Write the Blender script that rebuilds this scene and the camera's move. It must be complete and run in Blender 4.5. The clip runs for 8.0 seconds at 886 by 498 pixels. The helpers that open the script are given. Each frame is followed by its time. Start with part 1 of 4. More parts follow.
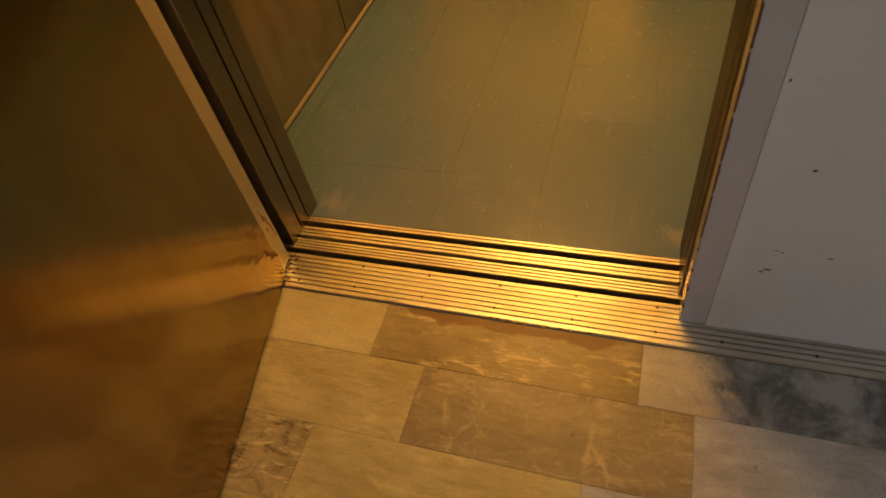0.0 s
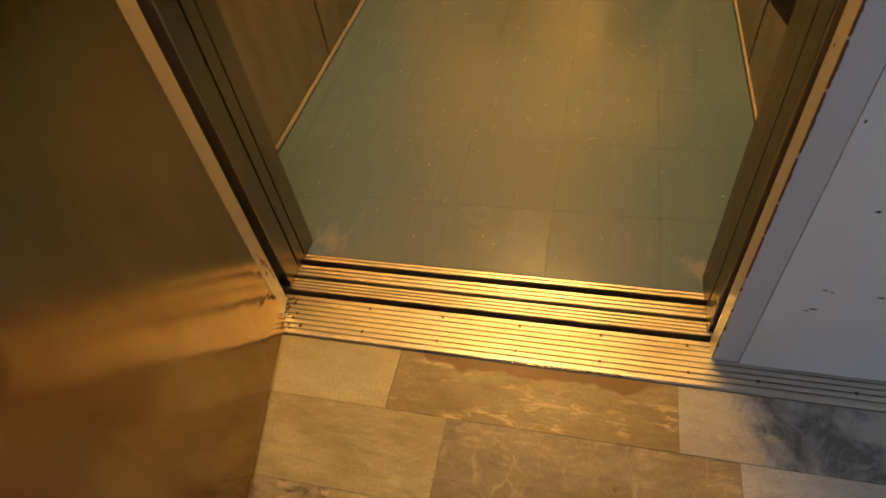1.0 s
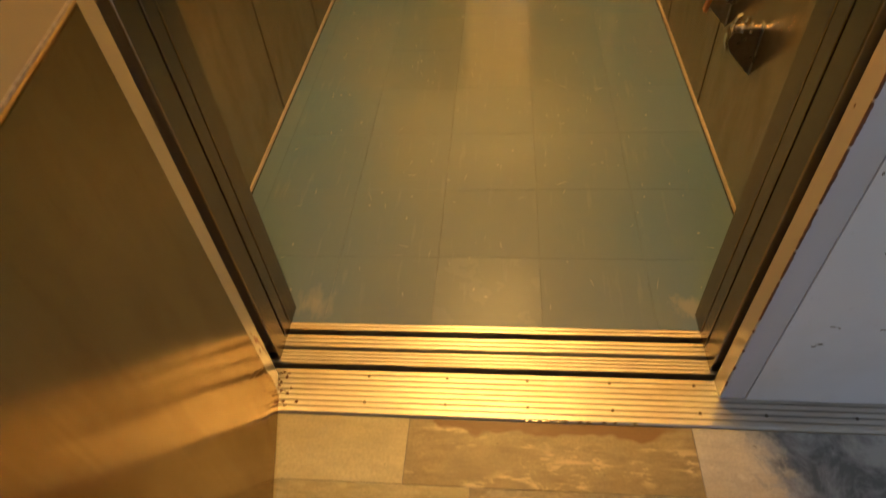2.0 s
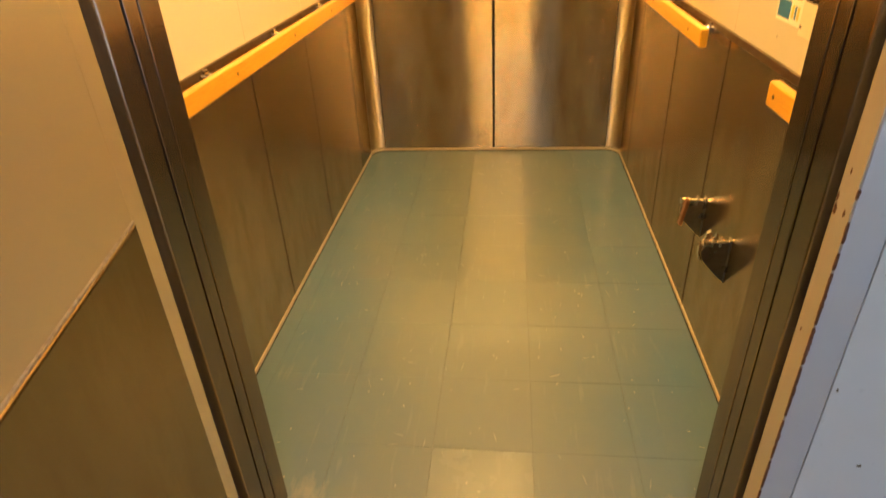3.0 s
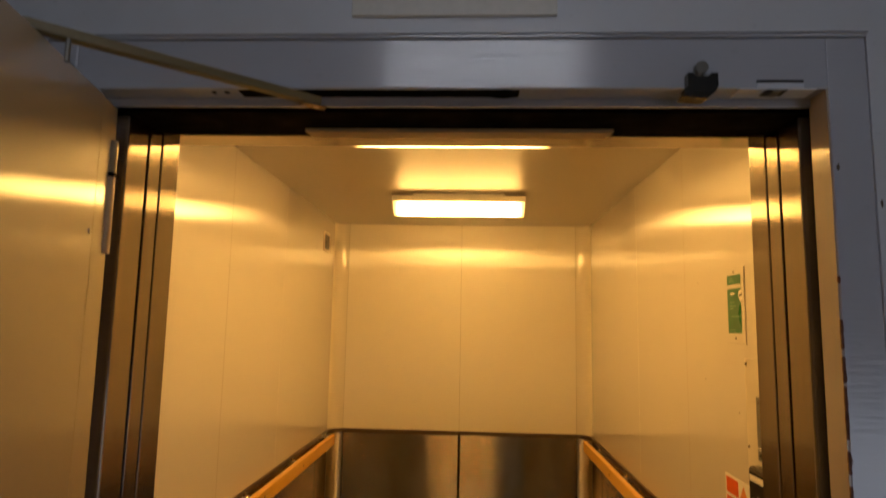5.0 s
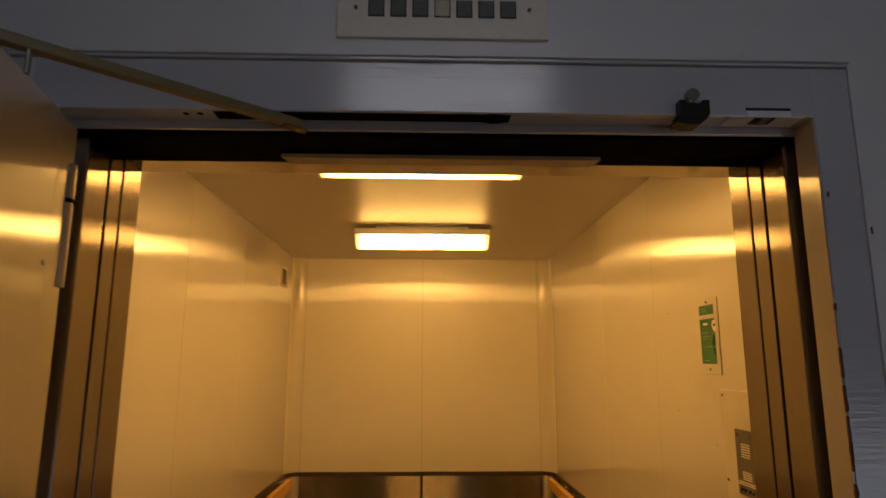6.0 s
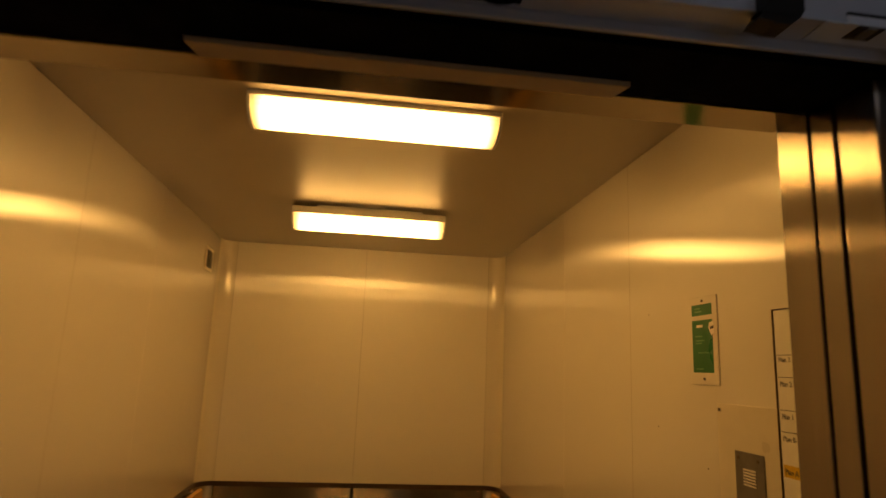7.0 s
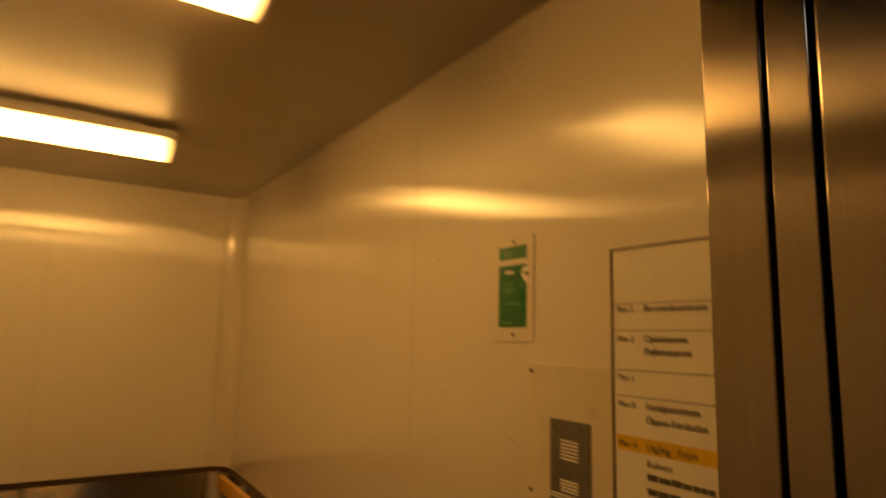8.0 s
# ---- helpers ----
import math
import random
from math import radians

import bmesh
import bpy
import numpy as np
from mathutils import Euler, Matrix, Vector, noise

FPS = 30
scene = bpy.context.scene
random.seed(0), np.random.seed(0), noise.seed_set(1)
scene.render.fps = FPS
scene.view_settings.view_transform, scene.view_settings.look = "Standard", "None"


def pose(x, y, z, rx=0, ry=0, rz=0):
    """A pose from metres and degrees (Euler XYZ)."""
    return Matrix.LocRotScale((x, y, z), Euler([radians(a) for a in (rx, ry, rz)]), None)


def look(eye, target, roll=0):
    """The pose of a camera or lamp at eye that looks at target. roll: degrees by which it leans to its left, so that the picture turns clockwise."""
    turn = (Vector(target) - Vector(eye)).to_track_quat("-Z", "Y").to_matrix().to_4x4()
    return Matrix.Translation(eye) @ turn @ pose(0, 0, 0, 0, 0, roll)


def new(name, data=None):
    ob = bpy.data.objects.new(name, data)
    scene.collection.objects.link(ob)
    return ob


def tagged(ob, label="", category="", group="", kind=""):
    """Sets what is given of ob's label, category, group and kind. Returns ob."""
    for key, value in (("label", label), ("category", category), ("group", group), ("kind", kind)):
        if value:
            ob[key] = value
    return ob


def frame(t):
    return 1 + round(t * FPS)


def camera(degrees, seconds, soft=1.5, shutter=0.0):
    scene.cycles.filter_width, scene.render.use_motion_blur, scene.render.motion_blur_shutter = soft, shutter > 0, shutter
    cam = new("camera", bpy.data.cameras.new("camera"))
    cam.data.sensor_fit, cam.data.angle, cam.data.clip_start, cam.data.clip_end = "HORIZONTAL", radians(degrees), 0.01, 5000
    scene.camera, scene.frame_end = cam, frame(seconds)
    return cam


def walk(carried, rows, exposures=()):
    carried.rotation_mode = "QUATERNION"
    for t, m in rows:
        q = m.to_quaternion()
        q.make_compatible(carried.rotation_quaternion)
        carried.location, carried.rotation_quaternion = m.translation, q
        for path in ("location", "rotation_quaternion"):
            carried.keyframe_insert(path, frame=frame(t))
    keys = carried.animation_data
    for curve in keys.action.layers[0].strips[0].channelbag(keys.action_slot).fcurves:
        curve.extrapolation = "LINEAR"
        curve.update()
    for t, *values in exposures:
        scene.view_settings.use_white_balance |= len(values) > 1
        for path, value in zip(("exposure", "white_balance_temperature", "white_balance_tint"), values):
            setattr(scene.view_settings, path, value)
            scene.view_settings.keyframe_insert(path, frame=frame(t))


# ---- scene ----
cam = camera(72.0, 8.0, soft=1.6, shutter=0.5)
PATH = [
    (0, (0.31, -0.951, 1.322), (-0.261, 0.238, -0.181), -12.7),
    (0.3, (0.226, -0.996, 1.335), (-0.296, 0.233, -0.154), -11.7),
    (0.5, (0.202, -0.987, 1.328), (-0.302, 0.253, -0.158), -10.5),
    (0.7, (0.167, -0.939, 1.317), (-0.322, 0.302, -0.174), -9.7),
    (1, (0.132, -0.87, 1.315), (-0.306, 0.38, -0.184), -9.5),
    (1.2, (0.07, -0.842, 1.311), (-0.3, 0.417, -0.198), -8.2),
    (2.3, (-0.069, -0.818, 1.387), (-0.252, 0.65, 0.041), -5.0),
    (2.5, (-0.045, -0.843, 1.413), (-0.245, 0.721, 0.183), -4.2),
    (3, (-0.036, -0.872, 1.458), (-0.25, 0.842, 0.449), -2.9),
    (3.2, (-0.033, -0.881, 1.476), (-0.252, 0.862, 0.519), -3.0),
    (3.5, (-0.028, -0.886, 1.497), (-0.248, 0.92, 0.665), -2.3),
    (3.8, (-0.032, -0.893, 1.517), (-0.247, 0.975, 0.837), -1.6),
    (4, (-0.036, -0.893, 1.554), (-0.238, 1.031, 1.044), -1.2),
    (4.2, (-0.035, -0.907, 1.575), (-0.214, 1.07, 1.324), -0.4),
    (4.5, (-0.047, -0.918, 1.633), (-0.188, 1.077, 1.611), 0.5),
    (4.7, (-0.057, -0.926, 1.656), (-0.177, 1.068, 1.753), 0.9),
    (5, (-0.068, -0.933, 1.691), (-0.167, 1.049, 1.935), 1.1),
    (5.2, (-0.079, -0.932, 1.7), (-0.164, 1.045, 1.986), 0.8),
    (6.3, (-0.143, -0.826, 1.685), (-0.015, 1.136, 2.05), -0.1),
    (6.5, (-0.15, -0.768, 1.681), (0.017, 1.197, 2.012), 0.1),
    (6.8, (-0.149, -0.656, 1.667), (0.062, 1.3, 2.028), 1.5),
    (7, (-0.144, -0.573, 1.667), (0.103, 1.375, 2.05), 2.4),
    (7.2, (-0.141, -0.487, 1.674), (0.149, 1.454, 2.059), 3.2),
    (7.5, (-0.146, -0.38, 1.667), (0.296, 1.519, 2.112), 3.9),
    (7.7, (-0.13, -0.292, 1.66), (0.573, 1.54, 2.048), 2.9),
    (7.8, (-0.124, -0.24, 1.662), (0.722, 1.535, 2.029), 2.5),
    (8, (-0.108, -0.159, 1.658), (0.954, 1.512, 1.946), 1.4),
]
walk(cam, [(t, look(eye, target, roll)) for t, eye, target, roll in PATH],
     exposures=[(0, 0.29, 8800, 17), (0.5, 0.57, 7100, 16), (1, 0.58, 6600, 13), (1.2, 0.61, 6550, 13), (2.3, 0.80, 6600, 12), (2.5, 0.87, 6600, 12), (3.0, 1.43, 6250, 9), (3.5, 1.62, 5500, 13),
                (4.0, 1.52, 5400, 16), (4.5, 0.44, 6000, 6), (5.0, -0.36, 6500, 16), (5.2, -0.50, 6550, 16), (6.3, -0.98, 6750, 18), (6.5, -1.08, 6750, 18), (7.0, -1.36, 6700, 19), (7.5, -1.38, 6700, 20), (8.0, -1.34, 6800, 20)])

# ---- world and lights ----
LAMP_COLOUR = (1.0, 0.535, 0.124)
LAMP_POWER = 56.0
world = bpy.data.worlds.new("sky")
scene.world = world
world.use_nodes = True
sky = world.node_tree.nodes.new("ShaderNodeTexSky")
sky.sky_type, sky.sun_disc = "NISHITA", False
sky.sun_elevation, sky.sun_rotation = radians(35), radians(60)
world.node_tree.links.new(sky.outputs[0], world.node_tree.nodes["Background"].inputs[0])
world.node_tree.nodes["Background"].inputs[1].default_value = 0.08
day = bpy.data.lights.new("window_daylight", "AREA")
day.shape, day.size, day.size_y, day.energy, day.color = "RECTANGLE", 1.2, 1.0, 9.6, (0.76, 0.87, 1.0)
day_ob = new("window_daylight", day)
day_ob.matrix_world = look((2.25, -3.02, 0.72), (2.25, 0, 0.55))

# ---- materials ----


class Nodes:
    """A material's node tree, with short calls to build it."""

    def __init__(self, name):
        self.mat = bpy.data.materials.new(name)
        self.mat.use_nodes = True
        self.tree = self.mat.node_tree
        self.bsdf = self.tree.nodes["Principled BSDF"]

    def add(self, kind, ins=None, **props):
        n = self.tree.nodes.new("ShaderNode" + kind)
        for k, v in props.items():
            if k == "op":
                n.operation = v
            elif k == "blend":
                n.data_type, n.blend_type = "RGBA", v
        for k, v in (ins or {}).items():
            self.put(n.inputs[k], v)
        return n

    def put(self, socket, v):
        if isinstance(v, bpy.types.NodeSocket):
            self.tree.links.new(v, socket)
        elif isinstance(v, tuple) and len(v) == 3 and socket.type == "RGBA":
            socket.default_value = (*v, 1)
        else:
            socket.default_value = v

    def where(self, scale=(1, 1, 1)):
        geo = self.add("NewGeometry")
        m = self.add("Mapping", {"Vector": geo.outputs["Position"], "Scale": scale})
        return m.outputs[0]

    def noise(self, scale, detail=3.0, stretch=(1, 1, 1), rough=0.55, distort=0.0):
        return self.add("TexNoise", {"Vector": self.where(stretch), "Scale": scale, "Detail": detail, "Roughness": rough, "Distortion": distort}).outputs["Fac"]

    def ramp(self, fac, lo, hi, a=0.0, b=1.0):
        n = self.add("MapRange", {"Value": fac, "From Min": lo, "From Max": hi, "To Min": a, "To Max": b})
        n.clamp = True
        return n.outputs[0]

    def mix(self, fac, a, b, blend="MIX"):
        n = self.add("Mix", blend=blend)
        self.put(n.inputs["Factor"], fac)
        self.put(n.inputs[6], a)
        self.put(n.inputs[7], b)
        return n.outputs[2]

    def bump(self, height, strength, distance=0.002):
        n = self.add("Bump", {"Height": height, "Strength": strength, "Distance": distance})
        self.put(self.bsdf.inputs["Normal"], n.outputs[0])

    def gloss_coat(self, fac, colour, rough, aniso, spread):
        """Lays a drawn-out gloss over the material; fac is its share."""
        g = self.add("BsdfAnisotropic", {"Color": colour, "Roughness": rough, "Anisotropy": -aniso})
        v = self.add("CombineXYZ", {0: float(spread == "x"), 1: float(spread == "y"), 2: float(spread in ("z", "flat"))}).outputs[0]
        if spread == "flat":
            v = self.add("VectorMath", {0: self.add("NewGeometry").outputs["Normal"], 1: v}, op="CROSS_PRODUCT").outputs[0]
        self.put(g.inputs["Tangent"], v)
        if self.bsdf.inputs["Normal"].links:
            self.put(g.inputs["Normal"], self.bsdf.inputs["Normal"].links[0].from_socket)
        m = self.add("MixShader", {0: fac, 1: self.bsdf.outputs[0], 2: g.outputs[0]})
        self.put(self.tree.nodes["Material Output"].inputs[0], m.outputs[0])

    def set(self, **ins):
        for k, v in ins.items():
            self.put(self.bsdf.inputs[{"base": "Base Color", "rough": "Roughness", "metal": "Metallic", "coat": "Coat Weight", "spec": "Specular IOR Level"}[k]], v)
        return self.mat


def paint(name, colour, rough=0.35, dirt=(0.5, 0.42, 0.3), dirty=0.25, wave=0.12, grain=0.05, brush=0.0, aniso=0.0, spread="flat", gloss=0.5, sheen=0.45):
    n = Nodes(name)
    stain = n.ramp(n.noise(3.0, 4), 0.5, 0.8, 0.0, dirty)
    tint = n.mix(stain, colour, tuple(c * d * 1.3 for c, d in zip(colour, dirt)))
    speck = n.ramp(n.noise(45, 2), 0.68, 0.74, 0.0, dirty * 0.6)
    tint = n.mix(speck, tint, tuple(c * 0.6 for c in colour))
    n.bump(n.add("Math", {0: n.noise(14, 2), 1: n.ramp(n.noise(240, 2), 0, 1, 0, grain)}, op="ADD").outputs[0], wave, 0.004)
    if brush:
        n.bump(n.add("Math", {0: n.noise(14, 2), 1: n.ramp(n.noise(26, 3, (0.5, 4, 7)), 0, 1, 0, brush)}, op="ADD").outputs[0], wave, 0.004)
    if aniso:
        fac = n.add("Math", {0: n.add("Fresnel", {"IOR": 1.5}).outputs[0], 1: gloss}, op="MULTIPLY").outputs[0]
        n.gloss_coat(fac, (1, 1, 1), n.ramp(n.noise(6, 3), 0.3, 0.7, rough * 0.95, rough * 1.06), aniso, spread)
        return n.set(base=tint, rough=0.42, spec=sheen)
    return n.set(base=tint, rough=n.ramp(n.noise(6, 3), 0.3, 0.7, rough * 0.93, rough * 1.08), spec=gloss)


def steel(name, colour=(0.50, 0.475, 0.43), rough=0.28, along="z", wave=0.05, aniso=0.6, spread="z", scratch=0.02, wear=0.2):
    n = Nodes(name)
    s = {"z": (70, 70, 0.9), "x": (0.9, 70, 70), "y": (70, 0.9, 70)}[along]
    lines = n.noise(4, 4, s)
    smear = n.noise(2.2, 3, tuple(1.6 if v > 1 else 0.45 for v in s))
    tint = n.mix(n.ramp(smear, 0.42, 0.72, 0, 0.5), colour, tuple(c * 0.62 for c in colour))
    base_rough = n.ramp(smear, 0.3, 0.75, rough * 0.97, rough * 1.13)
    r = base_rough
    tint = n.mix(n.ramp(lines, 0.3, 0.75, 0, 0.26), tint, tuple(c * 0.55 for c in colour))
    blotch = n.ramp(n.noise(14, 5, (1, 1, 0.3) if along == "z" else (0.3, 1, 1), 0.7), 0.46, 0.72, 0, wear)
    tint = n.mix(blotch, tint, tuple(c * d for c, d in zip(colour, (0.62, 0.52, 0.42))))
    n.bump(n.add("Math", {0: n.noise(5, 2), 1: n.ramp(lines, 0, 1, 0, scratch)}, op="ADD").outputs[0], wave, 0.006)
    if aniso > 0:
        n.gloss_coat(0.93, tint, r, aniso, spread)
    return n.set(base=tint, rough=0.45 if aniso > 0 else r, metal=1.0)


def plain(name, colour, rough=0.5, metal=0.0, vary=0.15, scale=60, gloss=0.5):
    n = Nodes(name)
    f = n.noise(scale, 3)
    return n.set(base=n.mix(n.ramp(f, 0.35, 0.7), colour, tuple(c * (1 - vary) for c in colour)), rough=n.ramp(n.noise(scale * 0.4), 0.3, 0.7, rough * 0.85, min(1, rough * 1.15)), metal=metal, spec=gloss)


def glow(name, colour, power, half=0.31):
    n = Nodes(name)
    # the face of an opal diffuser is brighter than its sides
    down = n.add("SeparateXYZ", {0: n.add("NewGeometry").outputs["Normal"]}).outputs[2]
    edge = n.add("Math", {0: n.ramp(n.noise(9, 2), 0.3, 0.7, power * 0.92, power), 1: n.ramp(down, -1.0, 0.0, 1.0, 0.55)}, op="MULTIPLY").outputs[0]
    # the tube ends a little short of the diffuser's ends
    along = n.add("SeparateXYZ", {0: n.add("TexCoord").outputs["Object"]}).outputs[0]
    ends = n.ramp(n.add("Math", {0: along}, op="ABSOLUTE").outputs[0], half - 0.044, half - 0.008, 1.0, 0.10)
    edge = n.add("Math", {0: edge, 1: ends}, op="MULTIPLY").outputs[0]
    n.put(n.bsdf.inputs["Emission Color"], colour)
    n.put(n.bsdf.inputs["Emission Strength"], edge)
    return n.set(base=(0.8, 0.78, 0.7), rough=0.35)


def lino(name="blue_green_vinyl", shine=None, haze=0.11):
    """Blue-green vinyl floor tile, scuffed, its middle tinted for wear and for the cream wall's reflection."""
    n = Nodes(name)
    pick = n.add("ObjectInfo").outputs["Random"]
    cloud = n.noise(2.2, 4)
    col = n.mix(n.ramp(cloud, 0.35, 0.7), (0.066, 0.160, 0.265), (0.088, 0.172, 0.258))
    col = n.mix(n.ramp(pick, 0, 1, 0.0, 0.18), col, (0.15, 0.20, 0.27))
    # Wear, plus the cream wall's warm reflection put into the middle's colour.
    at = n.add("SeparateXYZ", {0: n.where()}).outputs
    side = n.add("Math", {0: n.add("Math", {0: at[0], 1: 0.14}, op="ADD").outputs[0]}, op="ABSOLUTE").outputs[0]
    side = n.add("Math", {0: side, 1: n.ramp(n.noise(3.0, 4, (1, 0.5, 1)), 0.25, 0.75, -0.16, 0.16)}, op="ADD").outputs[0]
    col = n.mix(n.ramp(side, 0.22, 0.66, 0.6, 0.0), col, (0.188, 0.206, 0.178))
    fleck = n.ramp(n.noise(320, 2), 0.6, 0.75, 0, 0.25)
    col = n.mix(fleck, col, (0.19, 0.25, 0.31))
    streak = n.ramp(n.noise(40, 4, (1, 0.12, 1)), 0.60, 0.72, 0, 0.22)
    col = n.mix(streak, col, (0.24, 0.29, 0.32))
    # a paler patch with a ragged edge beside each front post
    for px, py, size in ((-0.592, 0.232, 0.062), (0.436, 0.232, 0.040)):
        off = n.add("VectorMath", {0: n.where(), 1: (px, py, 0)}, op="DISTANCE").outputs["Value"]
        off = n.add("Math", {0: off, 1: n.ramp(n.noise(24, 5, (1, 0.4, 1), 0.65), 0.3, 0.7, -0.035, 0.035)}, op="ADD").outputs[0]
        col = n.mix(n.ramp(off, size * 0.15, size, 0.34, 0.0), col, (0.42, 0.40, 0.33))
    rough = n.ramp(n.noise(2.5, 3, (1.5, 0.6, 1)), 0.3, 0.75, 0.40, 0.50)
    n.bump(n.add("Math", {0: n.noise(16, 2), 1: n.ramp(n.noise(300), 0, 1, 0, 0.06)}, op="ADD").outputs[0], 0.09, 0.003)
    n.put(n.bsdf.inputs["Coat Roughness"], n.ramp(n.noise(9, 4), 0.35, 0.65, haze, haze * 1.36))
    n.put(n.bsdf.inputs["Coat IOR"], 1.7)
    # trodden dull towards the door
    return n.set(base=col, rough=rough, coat=n.ramp(at[1], 0.40, 1.5, 0.05, 0.8) if shine is None else shine, spec=0.5)


def marble(name, dark, light, flecks=0.0, cross=0.0, streak=0.3, coarse=3.2, mottle=0.0, grey_from=None):
    """A polished slab: clouded and streaked, with pale flecks in drifts, crossing pale veins and small dark pits.
    grey_from: the x beyond which pale turns blue-grey: clouding, and the end of the lift's light."""
    n = Nodes(name)
    pick = n.add("ObjectInfo").outputs["Random"]
    apart = n.add("CombineXYZ", {0: n.ramp(pick, 0, 1, 0, 40), 1: n.ramp(pick, 0, 1, 0, 17)}).outputs[0]
    at = n.add("VectorMath", {0: n.where(), 1: apart}, op="ADD").outputs[0]

    def tex(scale, detail, rough, distort=0.0, turn=0.0, stretch=(1, 1, 1)):
        m = n.add("Mapping", {"Vector": at, "Rotation": (0, 0, radians(turn)), "Scale": stretch}).outputs[0]
        return n.add("TexNoise", {"Vector": m, "Scale": scale, "Detail": detail, "Roughness": rough, "Distortion": distort}).outputs["Fac"]

    def times(a, b):
        return n.add("Math", {0: a, 1: b}, op="MULTIPLY").outputs[0]

    def dim(c, k):
        return tuple(v * k for v in c)

    cloud = tex(coarse, 7.0, 0.62, 0.3, 25, (1, 1.5, 1))
    fine = tex(22, 6.0, 0.70, 0.3, 14, (0.5, 2.2, 1))
    pale = tuple(min(0.85, c * 1.35) for c in light)
    col = n.mix(n.ramp(cloud, 0.36, 0.64), dark, light)
    col = n.mix(n.ramp(fine, 0.46, 0.66, 0.0, streak), col, dim(dark, 0.62))
    col = n.mix(n.ramp(tex(150, 4, 0.7), 0.38, 0.66, 0.0, 0.34), col, dim(dark, 0.6))
    if mottle:
        blots = tex(9, 6, 0.66, 0.8, 40, (1, 1.6, 1))
        col = n.mix(n.ramp(blots, 0.50, 0.58, 0.0, mottle), col, dim(dark, 0.45))
    if flecks:
        drift = n.ramp(tex(4.5, 3, 0.55, 0.3, -20, (1, 1.5, 1)), 0.43, 0.54, 0, flecks)
        shard = n.ramp(tex(17, 5, 0.66, 0.6, -14, (0.8, 2.4, 1)), 0.54, 0.60)
        col = n.mix(times(drift, shard), col, pale)
        hair = n.ramp(tex(60, 3, 0.6, 0.2, -30, (0.35, 2.6, 1)), 0.60, 0.66)
        col = n.mix(times(drift, times(hair, 0.8)), col, pale)
    if cross:
        bend = n.add("TexNoise", {"Vector": at, "Scale": 7.0, "Detail": 4.0}).outputs["Color"]
        bent = n.add("VectorMath", {0: at, 1: n.add("VectorMath", {0: bend, 3: 0.15}, op="SCALE").outputs[0]}, op="ADD").outputs[0]
        for scale, width, share, turn in ((3.4, 0.026, 0.55, 15), (7.5, 0.016, 0.45, 50), (16.0, 0.015, 0.32, 80)):
            m = n.add("Mapping", {"Vector": bent, "Rotation": (0, 0, radians(turn)), "Scale": (1, 0.6, 1)}).outputs[0]
            cells = n.add("TexVoronoi", {"Vector": m, "Scale": scale})
            cells.feature = "DISTANCE_TO_EDGE"
            vein = n.ramp(cells.outputs["Distance"], 0.0, width, share * cross, 0.0)
            col = n.mix(times(vein, n.ramp(tex(5 + scale, 3, 0.6), 0.40, 0.58)), col, pale)
    col = n.mix(n.ramp(tex(60, 3, 0.6), 0.70, 0.76, 0, 0.7), col, dim(dark, 0.3))
    here = n.add("SeparateXYZ", {0: n.where()}).outputs
    if grey_from is not None:
        turn = n.add("Math", {0: here[0], 1: n.ramp(n.noise(9, 6, rough=0.65, distort=0.6), 0.3, 0.7, -0.11, 0.11)}, op="ADD").outputs[0]
        grey = n.mix(n.ramp(tex(8, 6, 0.68, 0.4), 0.42, 0.60), (0.13, 0.14, 0.15), (0.40, 0.415, 0.43))
        col = n.mix(n.ramp(turn, grey_from - 0.02, grey_from + 0.05), col, grey)
    # rusty seepage along the threshold
    wet = n.add("Math", {0: here[1], 1: n.ramp(n.noise(5, 3), 0.3, 0.7, -0.045, 0.030)}, op="ADD").outputs[0]
    mask = times(times(n.ramp(wet, -0.150, -0.142, 0, 0.85), n.ramp(here[0], 0.30, 0.38, 1, 0)), n.ramp(here[0], -0.285, -0.27, 0, 1))
    col = n.mix(mask, col, (0.25, 0.125, 0.04))
    n.bump(n.add("Math", {0: fine, 1: cloud}, op="ADD").outputs[0], 0.08, 0.002)
    return n.set(base=col, rough=n.ramp(cloud, 0.3, 0.7, 0.32, 0.44))


def wood():
    n = Nodes("orange_lacquered_wood")
    grain = n.noise(9, 5, (26, 1.2, 26), 0.6, 0.6)
    col = n.mix(n.ramp(grain, 0.3, 0.7), (0.78, 0.42, 0.03), (0.66, 0.32, 0.02))
    n.bump(grain, 0.08, 0.001)
    return n.set(base=col, rough=0.34, coat=0.25)


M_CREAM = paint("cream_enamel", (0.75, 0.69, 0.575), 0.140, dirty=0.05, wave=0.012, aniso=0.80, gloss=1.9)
# The side walls' cream, lightened so the back wall looks more brightly lit.
M_CREAMBACK = paint("lit_cream_back_enamel", (0.82, 0.755, 0.62), 0.22, dirty=0.05, wave=0.010, aniso=0.82, gloss=2.4, sheen=1.0)
M_CORNER = paint("cream_corner_enamel", (0.75, 0.685, 0.545), 0.10, dirty=0.05, wave=0.02, gloss=0.9)
# Cream darkened well below the walls to carry the ceiling's shade.
M_CEIL = paint("shaded_ceiling_enamel", (0.39, 0.32, 0.225), 0.31, dirty=0.05, wave=0.02, aniso=0.72, spread="y", gloss=0.9)
M_LEAF = paint("beige_door_enamel", (0.39, 0.318, 0.195), 0.20, dirty=0.08, wave=0.04, aniso=0.68, gloss=1.8, sheen=0.1)
M_SEAL = plain("old_sealant", (0.32, 0.265, 0.20), 0.8, 0.0, 0.4, 90, gloss=0.2)
M_SEAM = plain("panel_joint", (0.44, 0.37, 0.27), 0.6)
